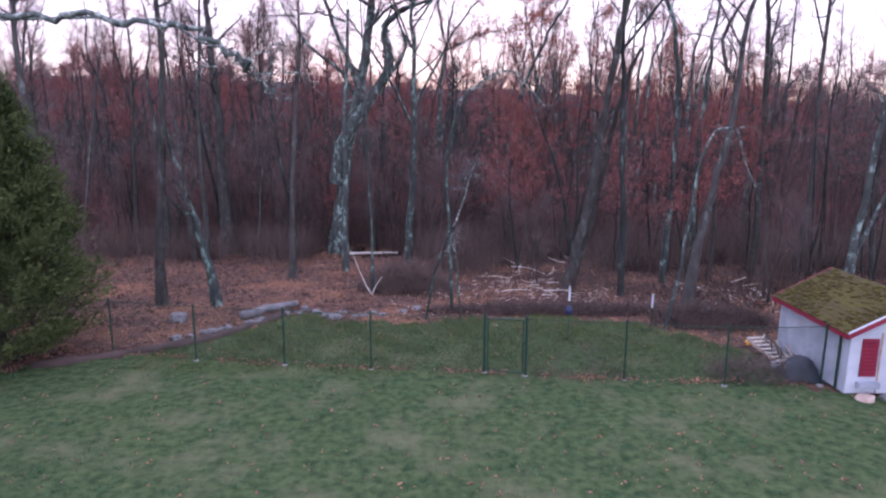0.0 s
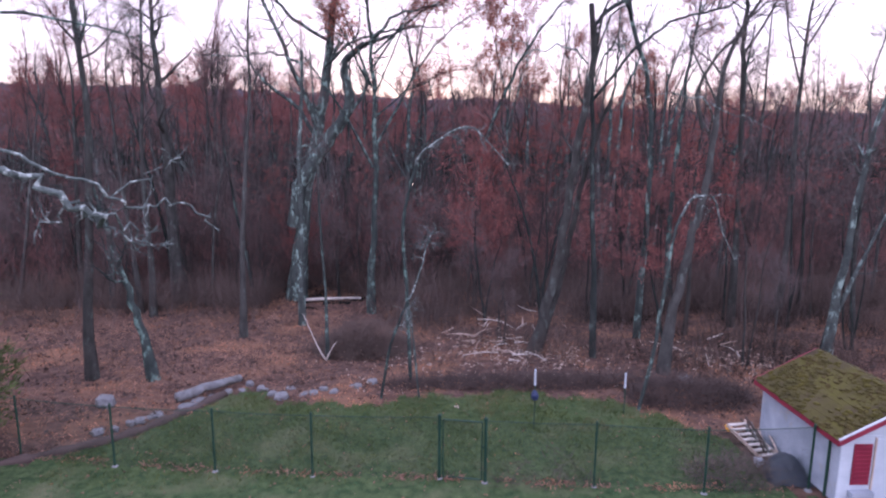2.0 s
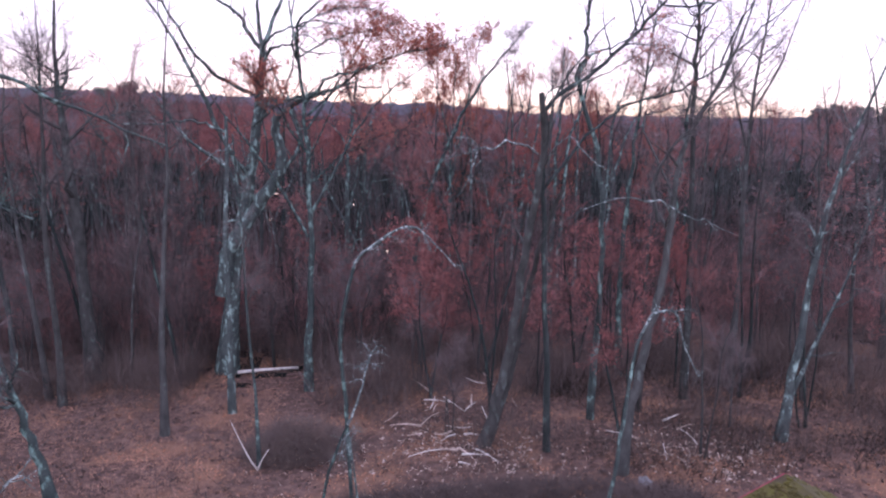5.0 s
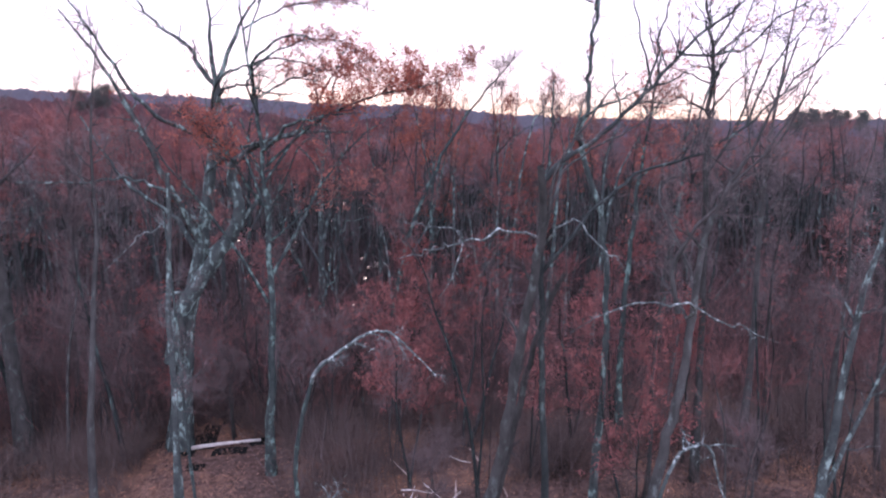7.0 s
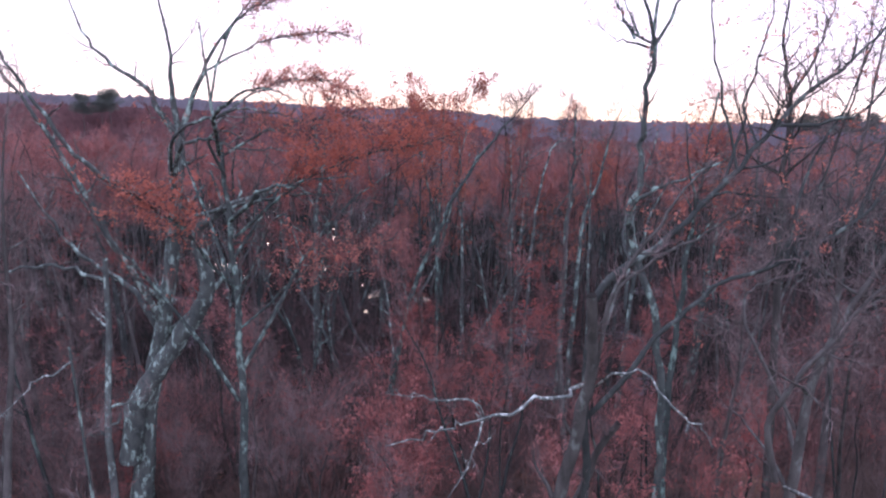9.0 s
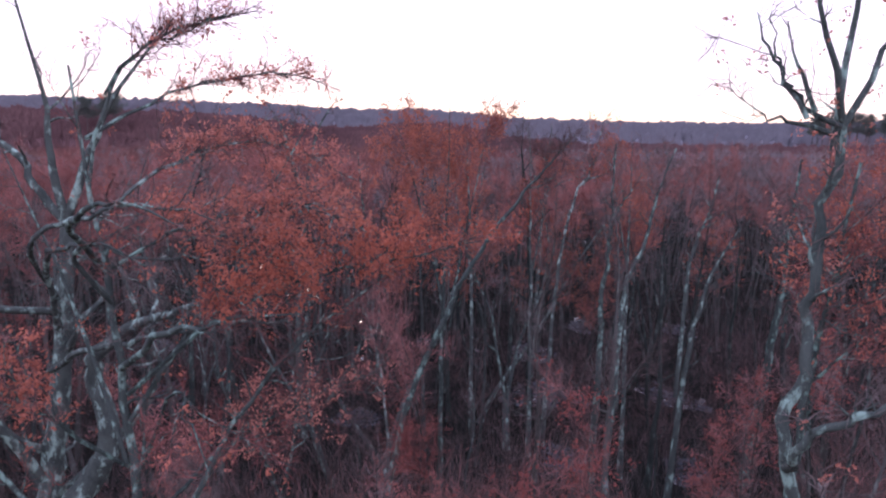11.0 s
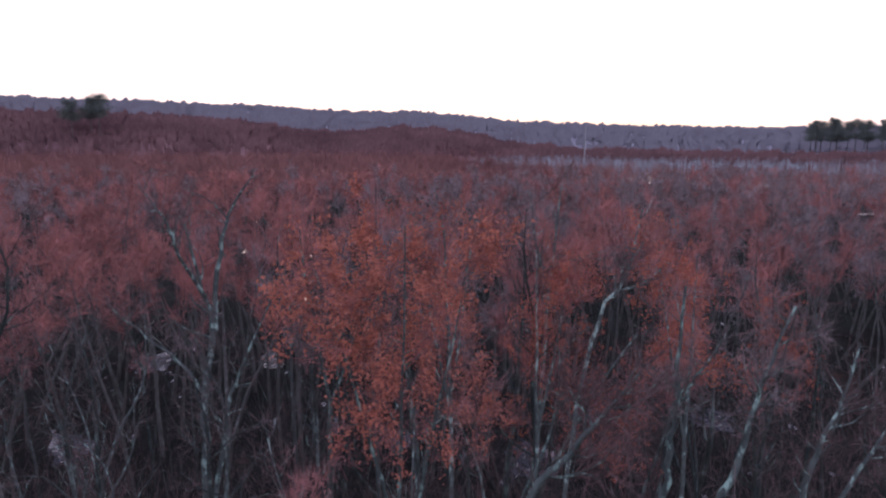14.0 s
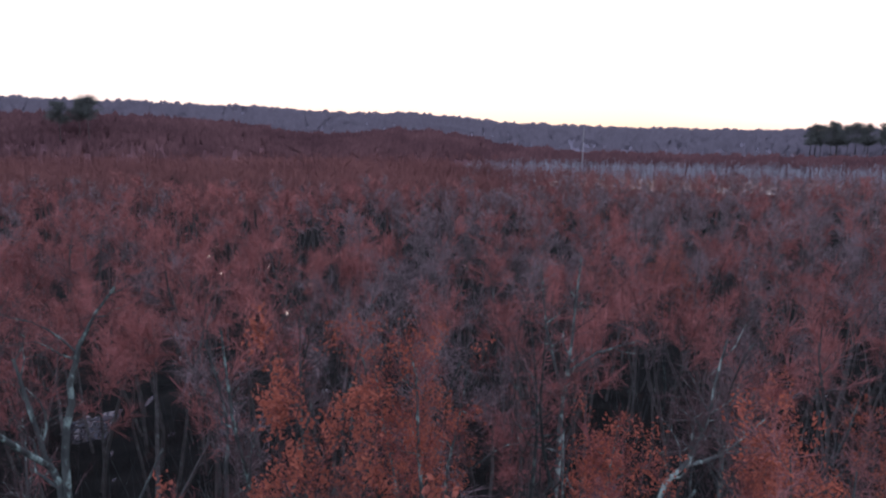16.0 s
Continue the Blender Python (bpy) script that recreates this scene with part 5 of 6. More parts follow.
def drowned(n, seed):
    """Grey dead trunks standing in the flooded marsh, with stubs of limbs."""
    r = np.random.default_rng(seed)
    a, q = r.uniform(0, 6.28, n), np.sqrt(r.random(n))
    x, y = MARSH[0] + np.cos(a) * q * MARSH[2], MARSH[1] + np.sin(a) * q * MARSH[3]
    h = r.uniform(3, 10.5, n)
    base, g = np.stack([x, y, 0 * x - 1.6], -1), Geo()
    for k in range(6):
        lo = base + np.stack([0 * x, 0 * x, h * (0.0 if k == 0 else 1) * r.uniform(0.35, 0.85, n)], -1)
        d = np.stack([r.normal(0, 0.3 if k == 0 else 1.6, n), r.normal(0, 0.5, n), h if k == 0 else r.uniform(0.8, 3.0, n)], -1)
        w = np.stack([np.full(n, 0.22 if k == 0 else 0.12), 0 * x, 0 * x], -1)
        g.add(np.stack([lo - w, lo + w, lo + d], 1).reshape(-1, 3), np.arange(3 * n).reshape(-1, 3))
    return tagged(piece("drowned_trees", g, DROWNED), "grey drowned trees standing in open marsh water", "dead trees", kind="stuff")


drowned(3600, 43)

# brush and saplings below the trees
rng = np.random.default_rng(12)


def brush(name, label, n, xr, yr, high, wide, mat, density, lean=0.28):
    x, y = rng.uniform(*xr, n), rng.uniform(*yr, n)
    clump = np.sin(x * 0.7 + 1.3 * np.sin(y * 0.45)) * np.sin(y * 0.6 + 0.9 * np.sin(x * 0.5)) + rng.normal(0, 0.45, n)
    ok = (clump > density) & ~on_lawn(x, y, -0.5) & ~((x > 10.2) & (x < 16) & (y < 23.4)) & ~((x < -2.5) & (y < 36.5) & (rng.random(n) < 0.86))
    ok &= ~((x > -7.5) & (x < -1.5) & (y > 31) & (y < 39.4)) & ~((y < 33) & (rng.random(n) < 0.6))
    x, y = x[ok], y[ok]
    g = Geo().add(*blades(rng, len(x), np.stack([x, y, land(x, y) - 0.05], -1), high, wide, lean))
    # forked side shoots
    p = np.stack([x, y, land(x, y)], -1) + np.stack([rng.normal(0, 0.12, len(x)), rng.normal(0, 0.12, len(x)), rng.uniform(0.3, 0.9, len(x)) * high[0]], -1)
    g.add(*blades(rng, len(x), p, (high[0] * 0.5, high[1] * 0.6), (wide[0] * 0.7, wide[1] * 0.7), lean * 2))
    return tagged(piece(name, g, mat), label, "brush", kind="stuff")


brush("brush", "tangled purple-brown leafless brush under the trees", 100000, (-30, 45), (25, 47), (0.5, 2.6), (0.012, 0.03), BRUSH, 0.05, 0.5)
brush("brush", "grey-purple tangle of leafless thicket", 40000, (-34, 14), (35, 46), (0.7, 3.0), (0.012, 0.028), BRUSH, -0.05, 0.8)
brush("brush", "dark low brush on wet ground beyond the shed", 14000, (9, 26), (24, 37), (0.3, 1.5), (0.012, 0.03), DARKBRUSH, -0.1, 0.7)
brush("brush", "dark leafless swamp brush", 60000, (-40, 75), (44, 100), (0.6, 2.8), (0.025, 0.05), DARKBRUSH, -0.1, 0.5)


def understory(label, n, spots, high, mat, seed):
    """A haze of fine arching twigs, grown in clumps from the ground up; spots: clumps in a stretch x0, x1, y0, y1."""
    r = np.random.default_rng(seed)
    k, (x0, x1, y0, y1) = spots
    cx, cy = r.uniform(x0, x1, k), r.uniform(y0, y1, k)
    ch = r.uniform(*high, k)
    m = r.integers(0, k, n)
    f = r.random(n) ** 0.8
    a, sp = r.uniform(0, 6.28, n), r.normal(0, 1, n) * (0.35 + 1.15 * f)
    x, y = cx[m] + np.cos(a) * sp, cy[m] + np.sin(a) * sp
    ok = ~((x > -7.5) & (x < -1.5) & (y < 39.6)) & ~((x > 13.5) & (x < 23) & (y > 41) & (y < 51) & (f > 0.25))
    x, y, f, a, sp, m, n = x[ok], y[ok], f[ok], a[ok], sp[ok], m[ok], int(ok.sum())
    z = land(x, y) + f * ch[m] * 0.86
    out = np.stack([np.cos(a) * np.sign(sp), np.sin(a) * np.sign(sp), 0 * a], -1)
    d = unit(out * 0.45 + r.normal(0, 0.4, (n, 3)) + (0, 0, 0.8)) * r.uniform(0.5, 1.7, n)[:, None]
    w = unit(np.cross(d, r.normal(0, 1, (n, 3)))) * r.uniform(0.006, 0.013, n)[:, None]
    p = np.stack([x, y, z], -1)
    g = Geo().add(np.stack([p - w, p + w, p + d], 1).reshape(-1, 3), np.arange(3 * n).reshape(-1, 3))
    return tagged(piece("brush", g, mat), label, "brush", kind="stuff")


understory("grey-purple haze of leafless twigs at the swamp's edge", 70000, (400, (-40, 44, 40, 47)), (3.0, 8.5), HAZE, 21)
understory("reddish haze of leafless twigs at the swamp's edge", 26000, (170, (-30, 44, 39, 47)), (3.0, 8.0), REDTWIG, 22)
understory("low purple-brown tangle of twigs on the forest floor", 16000, (150, (-26, 34, 33, 42)), (0.8, 2.4), BRUSH, 23)
understory("dark haze of wet leafless twigs between the swamp stems", 34000, (330, (-22, 42, 48, 74)), (3.0, 9.0), DARKTWIG, 24)
brush("saplings", "thin upright leafless saplings filling the wood", 1000, (-32, 60), (30, 70), (3.0, 8.0), (0.025, 0.05), SWAMPBARK, -0.2, 0.14)
brush("saplings", "thin reddish saplings filling the wood", 9000, (-32, 50), (31, 55), (1.5, 5.0), (0.015, 0.03), TWIG, -0.1, 0.3)

brush("saplings", "tall thin grey stems crowding the swamp", 500, (-6, 46), (64, 98), (7.0, 13.0), (0.04, 0.09), SWAMPBARK, -0.1, 0.18)

n = 60000
x, y = rng.uniform(-24, 24, n), 17 + 30 * rng.random(n) ** 1.3
ok = ~on_lawn(x, y, rng.normal(0, 0.25, n)) & ~((x > 10.6) & (x < 15) & (y < 21))
x, y = x[ok], y[ok]
g = Geo()
leaf_on(rng, g, np.stack([x, y, land(x, y) + 0.03], -1), len(x), (0.06, 0.14), 0.03)
tagged(piece("fallen_leaves", g, DEADLEAF), "drift of curled brown fallen leaves", "leaves", kind="stuff")
# sodden dark leaves in the hollows
n = 26000
x, y = rng.uniform(-20, 26, n), 19 + 24 * rng.random(n) ** 1.2
ok = ~on_lawn(x, y, -0.3) & ~((x > 10.6) & (x < 15) & (y < 21)) & (np.sin(x * 1.7 + 1.5 * np.sin(y * 1.1)) * np.sin(y * 1.9 + 1.2 * np.sin(x * 0.8)) + rng.normal(0, 0.25, n) > np.where(x > 8, -0.25, 0.25))
x, y = x[ok], y[ok]
g = Geo()
leaf_on(rng, g, np.stack([x, y, land(x, y) + 0.05], -1), len(x), (0.09, 0.2), 0.04)
tagged(piece("fallen_leaves", g, MUD), "sodden dark leaves matted in the hollows", "leaves", kind="stuff")
# leaves blown against the foot of the fence
n = 2600
px, py = np.array([(-13.1, 19.8), (-10.2, 19.06), (-4.68, 18.11), (1.19, 17.59), (5.08, 17.05), (10.45, 16.75)]).T
x = rng.uniform(-12.5, 10.2, n)
y = np.interp(x, px, py) + rng.normal(0.02, 0.10, n)
ok = np.sin(x * 1.9) + 0.8 * np.sin(x * 4.7 + 1) + rng.normal(0, 0.7, n) > -0.3
g = Geo()
leaf_on(rng, g, np.stack([x[ok], y[ok], 0 * x[ok] + 0.06], -1), int(ok.sum()), (0.05, 0.12), 0.02)
tagged(piece("fallen_leaves", g, DEADLEAF), "line of brown leaves blown against the fence foot", "leaves", kind="stuff")

n = 26000
x, y = rng.uniform(-24, -3, n), rng.uniform(22, 44, n)
ok = ~on_lawn(x, y, -0.6) & (np.sin(x * 0.55 + 1.1 * np.sin(y * 0.4)) * np.sin(y * 0.5 + 0.8) + rng.normal(0, 0.35, n) > 0.05)
x, y = x[ok], y[ok]
g = Geo().add(*blades(rng, len(x), np.stack([x, y, land(x, y) + 0.03], -1), (0.2, 0.6), (0.012, 0.032), 1.5, 0.5))
tagged(piece("dead_grass", g, STRAW), "matted pinkish-tan dead grass flattened in the clearing", "grass", kind="stuff")
n = 2200
x, y = rng.uniform(-12, 12, n), rng.uniform(6, 23, n)
ok = on_lawn(x, y)
g = Geo()
leaf_on(rng, g, np.stack([x[ok], y[ok], 0 * x[ok] + 0.07], -1), int(ok.sum()), (0.05, 0.11), 0.02)
tagged(piece("fallen_leaves", g, DEADLEAF), "single brown leaves lying on the lawn", "leaves", kind="stuff")

n = 1500
k = rng.integers(0, 5, n)
cx, cy, sp = np.array([(4.3, 29.0, 1.5), (6.0, 26.6, 1.3), (13.2, 27.2, 1.6), (14.5, 25.6, 1.2), (1.5, 26.5, 2.2)]).T
x, y = cx[k] + rng.normal(0, 1, n) * sp[k], cy[k] + rng.normal(0, 0.8, n) * sp[k]
g = Geo()
leaf_on(rng, g, np.stack([x, y, land(x, y) + 0.06], -1), n, (0.06, 0.2), 0.03)
tagged(piece("wood_chips", g, TIMBER), "pale scraps of bark and broken wood among leaves", "debris", kind="stuff")


# ---- hills on the horizon ----
def hill(name, label, r0, r1, rows, mat, seed, stems, tall):
    """A wooded rise round the horizon; rows: bearing in degrees from ahead to the right, and height of its crest."""
    r = np.random.default_rng(seed)
    b, h = np.array(rows).T
    a = np.radians(np.concatenate([np.arange(-180, -40, 2.0), np.arange(-40, 60, 0.5), np.arange(60, 180.1, 2.0)]))
    lift = lambda ang, f: -2 + (np.interp(np.degrees(ang), b, h) - tall[0] * 0.5) * np.sin(f * np.pi / 2)
    v, k = [], 14
    for i in range(k + 1):
        f = i / (k - 1)
        R = r0 + (r1 - r0) * f
        v.append(np.stack([np.sin(a) * R, np.cos(a) * R, lift(a, min(f, 1.0)) - (60 if i == k else 0)], -1))
    m = len(a)
    i, j = np.meshgrid(np.arange(k), np.arange(m - 1), indexing="ij")
    g = Geo().add(np.concatenate(v), np.stack([i * m + j, i * m + j + 1, (i + 1) * m + j + 1, (i + 1) * m + j], -1).reshape(-1, 4))
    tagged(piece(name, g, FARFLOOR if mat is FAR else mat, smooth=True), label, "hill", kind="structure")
    # its trees: short fans of twigs
    ang, f = np.radians(r.uniform(-32, 52, stems)), r.random(stems) ** 0.6
    R = r0 + (r1 - r0) * f
    p = np.stack([np.sin(ang) * R, np.cos(ang) * R, lift(ang, f) - 1], -1)
    side = np.stack([np.cos(ang), -np.sin(ang), 0 * ang], -1)
    knots = np.sort(np.radians(r.uniform(-34, 54, 900)))
    bumps = 0.85 + 0.45 * r.random(900) ** 3
    g = Geo()
    for c in range(3):
        s = side * r.uniform(1.2, 2.6, stems)[:, None] * (R / 900)[:, None]
        top = (r.uniform(*tall, stems) * np.interp(ang, knots, bumps))[:, None]
        up = np.stack([0 * ang, 0 * ang, np.ones(stems)], -1)
        o = p + side * r.normal(0, 1.8, stems)[:, None]
        g.add(np.stack([o, o + s + up * top * 0.7, o + s * 0.3 + up * top, o - s * 0.8 + up * top * 0.75], 1).reshape(-1, 3), np.arange(4 * stems).reshape(-1, 4))
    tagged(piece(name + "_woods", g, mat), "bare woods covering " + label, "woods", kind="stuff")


hill("hill_far", "long wooded hill along the horizon, tinted blue-grey for haze", 800, 1600,
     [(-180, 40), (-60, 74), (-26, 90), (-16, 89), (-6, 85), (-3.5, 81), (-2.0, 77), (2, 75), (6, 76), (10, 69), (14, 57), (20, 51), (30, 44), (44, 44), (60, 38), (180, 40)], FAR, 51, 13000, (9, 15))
hill("hill_near", "low dark wooded rise before the far hill", 640, 780,
     [(-180, 5), (-60, 38), (-30, 42), (-14, 41), (-7, 35), (-3, 27), (0, 25), (5, 31), (10, 27), (14, 15), (20, 8), (30, 6), (180, 5)], HILLWOOD, 52, 9000, (8, 13))


def pine(x, y, top, seed, foot=None, crown=0.5, wide=0.3):
    """A pine with tiers of needle tufts."""
    r = np.random.default_rng(seed)
    z = float(land(x, y)) if foot is None else foot
    e = empty("pine_tree", (x, y, z))
    wood, g = Geo(), Geo()
    h = top - z
    tube(wood, [(0, 0, -0.3), (0.2, 0, h * 0.5), (0, 0.1, h)], [0.4, 0.3, 0.05], 7)
    tuft = []
    for i in range(34):
        f = r.uniform(1 - crown, 0.97)
        R = (1.08 - f) ** 0.55 * h * wide * r.uniform(0.6, 1.1)
        a = r.uniform(0, 6.28)
        tip = (math.cos(a) * R, math.sin(a) * R, h * f + R * 0.12)
        tube(wood, [(0, 0, h * f - R * 0.1), tip], [0.08, 0.02], 4)
        for c in np.linspace(0.2, 1, 6):
            tuft.append(np.array([tip[0] * c, tip[1] * c, h * f + R * (0.22 * c - 0.1)]))
    tuft = np.array(tuft)
    n = 9000
    p = tuft[r.integers(0, len(tuft), n)] + r.normal(0, 2.6 * wide, (n, 3))
    d = unit(r.normal(0, 1, (n, 3)) + (0, 0, 0.5)) * r.uniform(0.4, 0.9, n)[:, None]
    s = unit(np.cross(d, r.normal(0, 1, (n, 3)))) * 0.42 * wide
    g.add(np.stack([p - s, p + s, p + d], 1).reshape(-1, 3), np.arange(3 * n).reshape(-1, 3))
    piece("trunk", wood, BARK, e, smooth=True)
    piece("crown", g, PINE, e)
    return tagged(e, "dark pine standing above the bare woods", "pine tree", "pines over the woods")


for i, (x, y, top) in enumerate([(-228, 640, 51.0), (-206, 642, 57.0), (-216, 650, 53.0), (486, 640, 42.0), (500, 636, 44.5), (515, 645, 43.5), (532, 640, 45.0), (548, 642, 43.0), (563, 638, 44.0), (493, 656, 41.0), (508, 660, 42.0), (523, 656, 41.5), (540, 660, 42.5), (556, 655, 41.5), (578, 650, 42.5)]):
    pine(x, y, top, 60 + i, 14.0 if x < 0 else 8.0, 0.42 if x < 0 else 0.6, 0.5 if x < 0 else 0.40)

g = Geo()
tube(g, [(0, 0, -1), (0, 0, 18), (0, 0, 38)], [0.6, 0.5, 0.35], 8)
tagged(piece("mast", g, CONCRETE, loc=(222, 600, -1)), "slim pale mast rising from distant woods", "mast")


# ---- yard: fence ----
POSTS = [(-13.1, 19.8), (-10.2, 19.06), (-7.42, 18.46), (-4.68, 18.11), (-2.09, 17.78), (1.19, 17.59), (2.35, 17.35), (5.08, 17.05), (7.74, 16.67), (10.45, 16.75)]
HIGH = 1.72
fence = empty("fence", (0, 17, 0))


def rel(pts):
    return np.asarray(pts, float) - (0, 17, 0)


for i, (x, y) in enumerate(POSTS):
    g = Geo()
    r = 0.045 if i in (5, 6) else 0.03
    tube(g, rel([(x, y, -0.1), (x, y, 0.8), (x, y, HIGH + 0.04)]), [r, r, r], 8)
    tube(g, rel([(x, y, HIGH + 0.03), (x, y, HIGH + 0.07), (x, y, HIGH + 0.1)]), [r * 1.25, r * 1.2, r * 0.3], 8)
    post = piece("post", g, GREEN, fence, smooth=False)
    g = Geo()
    tube(g, rel([(x, y, -0.05), (x, y, 0.03), (x, y, 0.06)]), [0.11, 0.09, 0.05], 9)
    piece("footing", g, CONCRETE, fence, "rough grey concrete collar")
for (xa, ya), (xb, yb) in zip(POSTS[:-1], POSTS[1:]):
    if (xa, ya) == POSTS[5]:
        continue
    g = Geo()
    tube(g, rel([(xa, ya, HIGH), ((xa + xb) / 2, (ya + yb) / 2, HIGH - 0.02), (xb, yb, HIGH)]), [0.01, 0.01, 0.01], 6)
    piece("top_rail", g, GREEN, fence)


def netting(geo, a, b, z0, z1, shift=np.zeros(3), step=0.075):
    """Diamond mesh of flat wires between two uprights."""
    a, b = np.array(a), np.array(b)
    L, H = np.linalg.norm(b - a), z1 - z0
    d = (b - a) / L
    nrm = np.array([-d[1], d[0], 0])
    for s in (1, -1):
        for u in np.arange(-H, L, step):
            u0, u1, h0, h1 = u, u + H, 0.0, H
            if u0 < 0:
                h0, u0 = -u0, 0.0
            if u1 > L:
                h1, u1 = H - (u1 - L), L
            if h1 <= h0:
                continue
            if s < 0:
                h0, h1 = H - h0, H - h1
            p, q = np.array([*(a + d * u0), z0 + h0]), np.array([*(a + d * u1), z0 + h1])
            w = np.array([0.0016, 0, 0.0016 * -s])
            geo.add(np.array([p - w, p + w, q + w, q - w]) - shift + nrm * 0.004 * s, [[0, 1, 2, 3]])


for (xa, ya), (xb, yb) in zip(POSTS[:-1], POSTS[1:]):
    if (xa, ya) == POSTS[5]:
        continue
    g = Geo()
    netting(g, (xa, ya), (xb, yb), 0.04, HIGH, np.array([0, 17, 0]))
    piece("netting", g, WIRE, fence)
tagged(fence, "green coated chain-link fence on thin posts across the lawn", "fence")

gate = empty("gate", (1.77, 17.47, 0))
a, b = np.array([1.28, 17.57]), np.array([2.26, 17.37])
for name, pts in (("upright", [(*a, 0.08), (*a, HIGH - 0.05)]), ("upright", [(*b, 0.08), (*b, HIGH - 0.05)]), ("rail", [(*a, HIGH - 0.05), (*b, HIGH - 0.05)]), ("rail", [(*a, 0.1), (*b, 0.1)])):
    g = Geo()
    tube(g, np.array(pts) - (1.77, 17.47, 0), [0.022, 0.022], 7)
    piece(name, g, GREEN, gate)
g = Geo()
netting(g, a, b, 0.1, HIGH - 0.06, np.array([1.77, 17.47, 0]))
piece("netting", g, WIRE, gate)
g = Geo()
box(g, np.array([*(b + (0.03, 0)), 1.0]) - (1.77, 17.47, 0), (0.1, 0.05, 0.06))
piece("latch", g, GREEN, gate)
tagged(gate, "narrow closed chain-link gate between two stout green posts", "gate")


# ---- shed ----
SX0, SX1, SY0, SY1, EAVE, RIDGE = 10.72, 13.9, 16.13, 19.6, 1.78, 2.6
MID = (SX0 + SX1) / 2
shed = empty("shed", (MID, 18.2, 0))
SO = np.array([MID, 18.2, 0])
for y0, y1 in ((SY0, SY0 + 0.1), (SY1 - 0.1, SY1)):
    g = Geo()
    v = [(x, y, z) for y in (y0, y1) for x, z in ((SX0, 0.06), (SX1, 0.06), (SX1, EAVE), (MID, RIDGE), (SX0, EAVE))]
    g.add(np.array(v) - SO, [[0, 1, 2, 4], [5, 9, 7, 6], [0, 5, 6, 1], [1, 6, 7, 2], [4, 9, 5, 0]])
    g.add(np.array(v) - SO, [[4, 2, 3], [9, 8, 7]])
    piece("gable_wall", g, WHITE, shed, "bright white painted gable")
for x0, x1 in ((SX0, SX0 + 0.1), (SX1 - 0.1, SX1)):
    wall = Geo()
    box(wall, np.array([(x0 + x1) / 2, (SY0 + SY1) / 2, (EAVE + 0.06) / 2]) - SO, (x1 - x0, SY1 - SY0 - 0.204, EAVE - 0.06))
    w = piece("side_wall", wall, GREYWALL, shed, "dull white side boards, greyer than the gable")
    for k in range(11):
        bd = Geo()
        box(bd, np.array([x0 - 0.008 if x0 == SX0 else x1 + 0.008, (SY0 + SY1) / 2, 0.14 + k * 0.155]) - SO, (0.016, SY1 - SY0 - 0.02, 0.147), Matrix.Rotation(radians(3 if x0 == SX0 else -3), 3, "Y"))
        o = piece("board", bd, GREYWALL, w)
for k in range(12):
    z = 0.14 + k * 0.145
    bd = Geo()
    box(bd, np.array([MID, SY0 - 0.008, z]) - SO, (SX1 - SX0, 0.014, 0.138), Matrix.Rotation(radians(-3), 3, "X"))
    piece("board", bd, WHITE, shed)
slope = math.atan2(RIDGE - EAVE, MID - SX0)
run = math.hypot(RIDGE - EAVE, MID - SX0) + 0.22
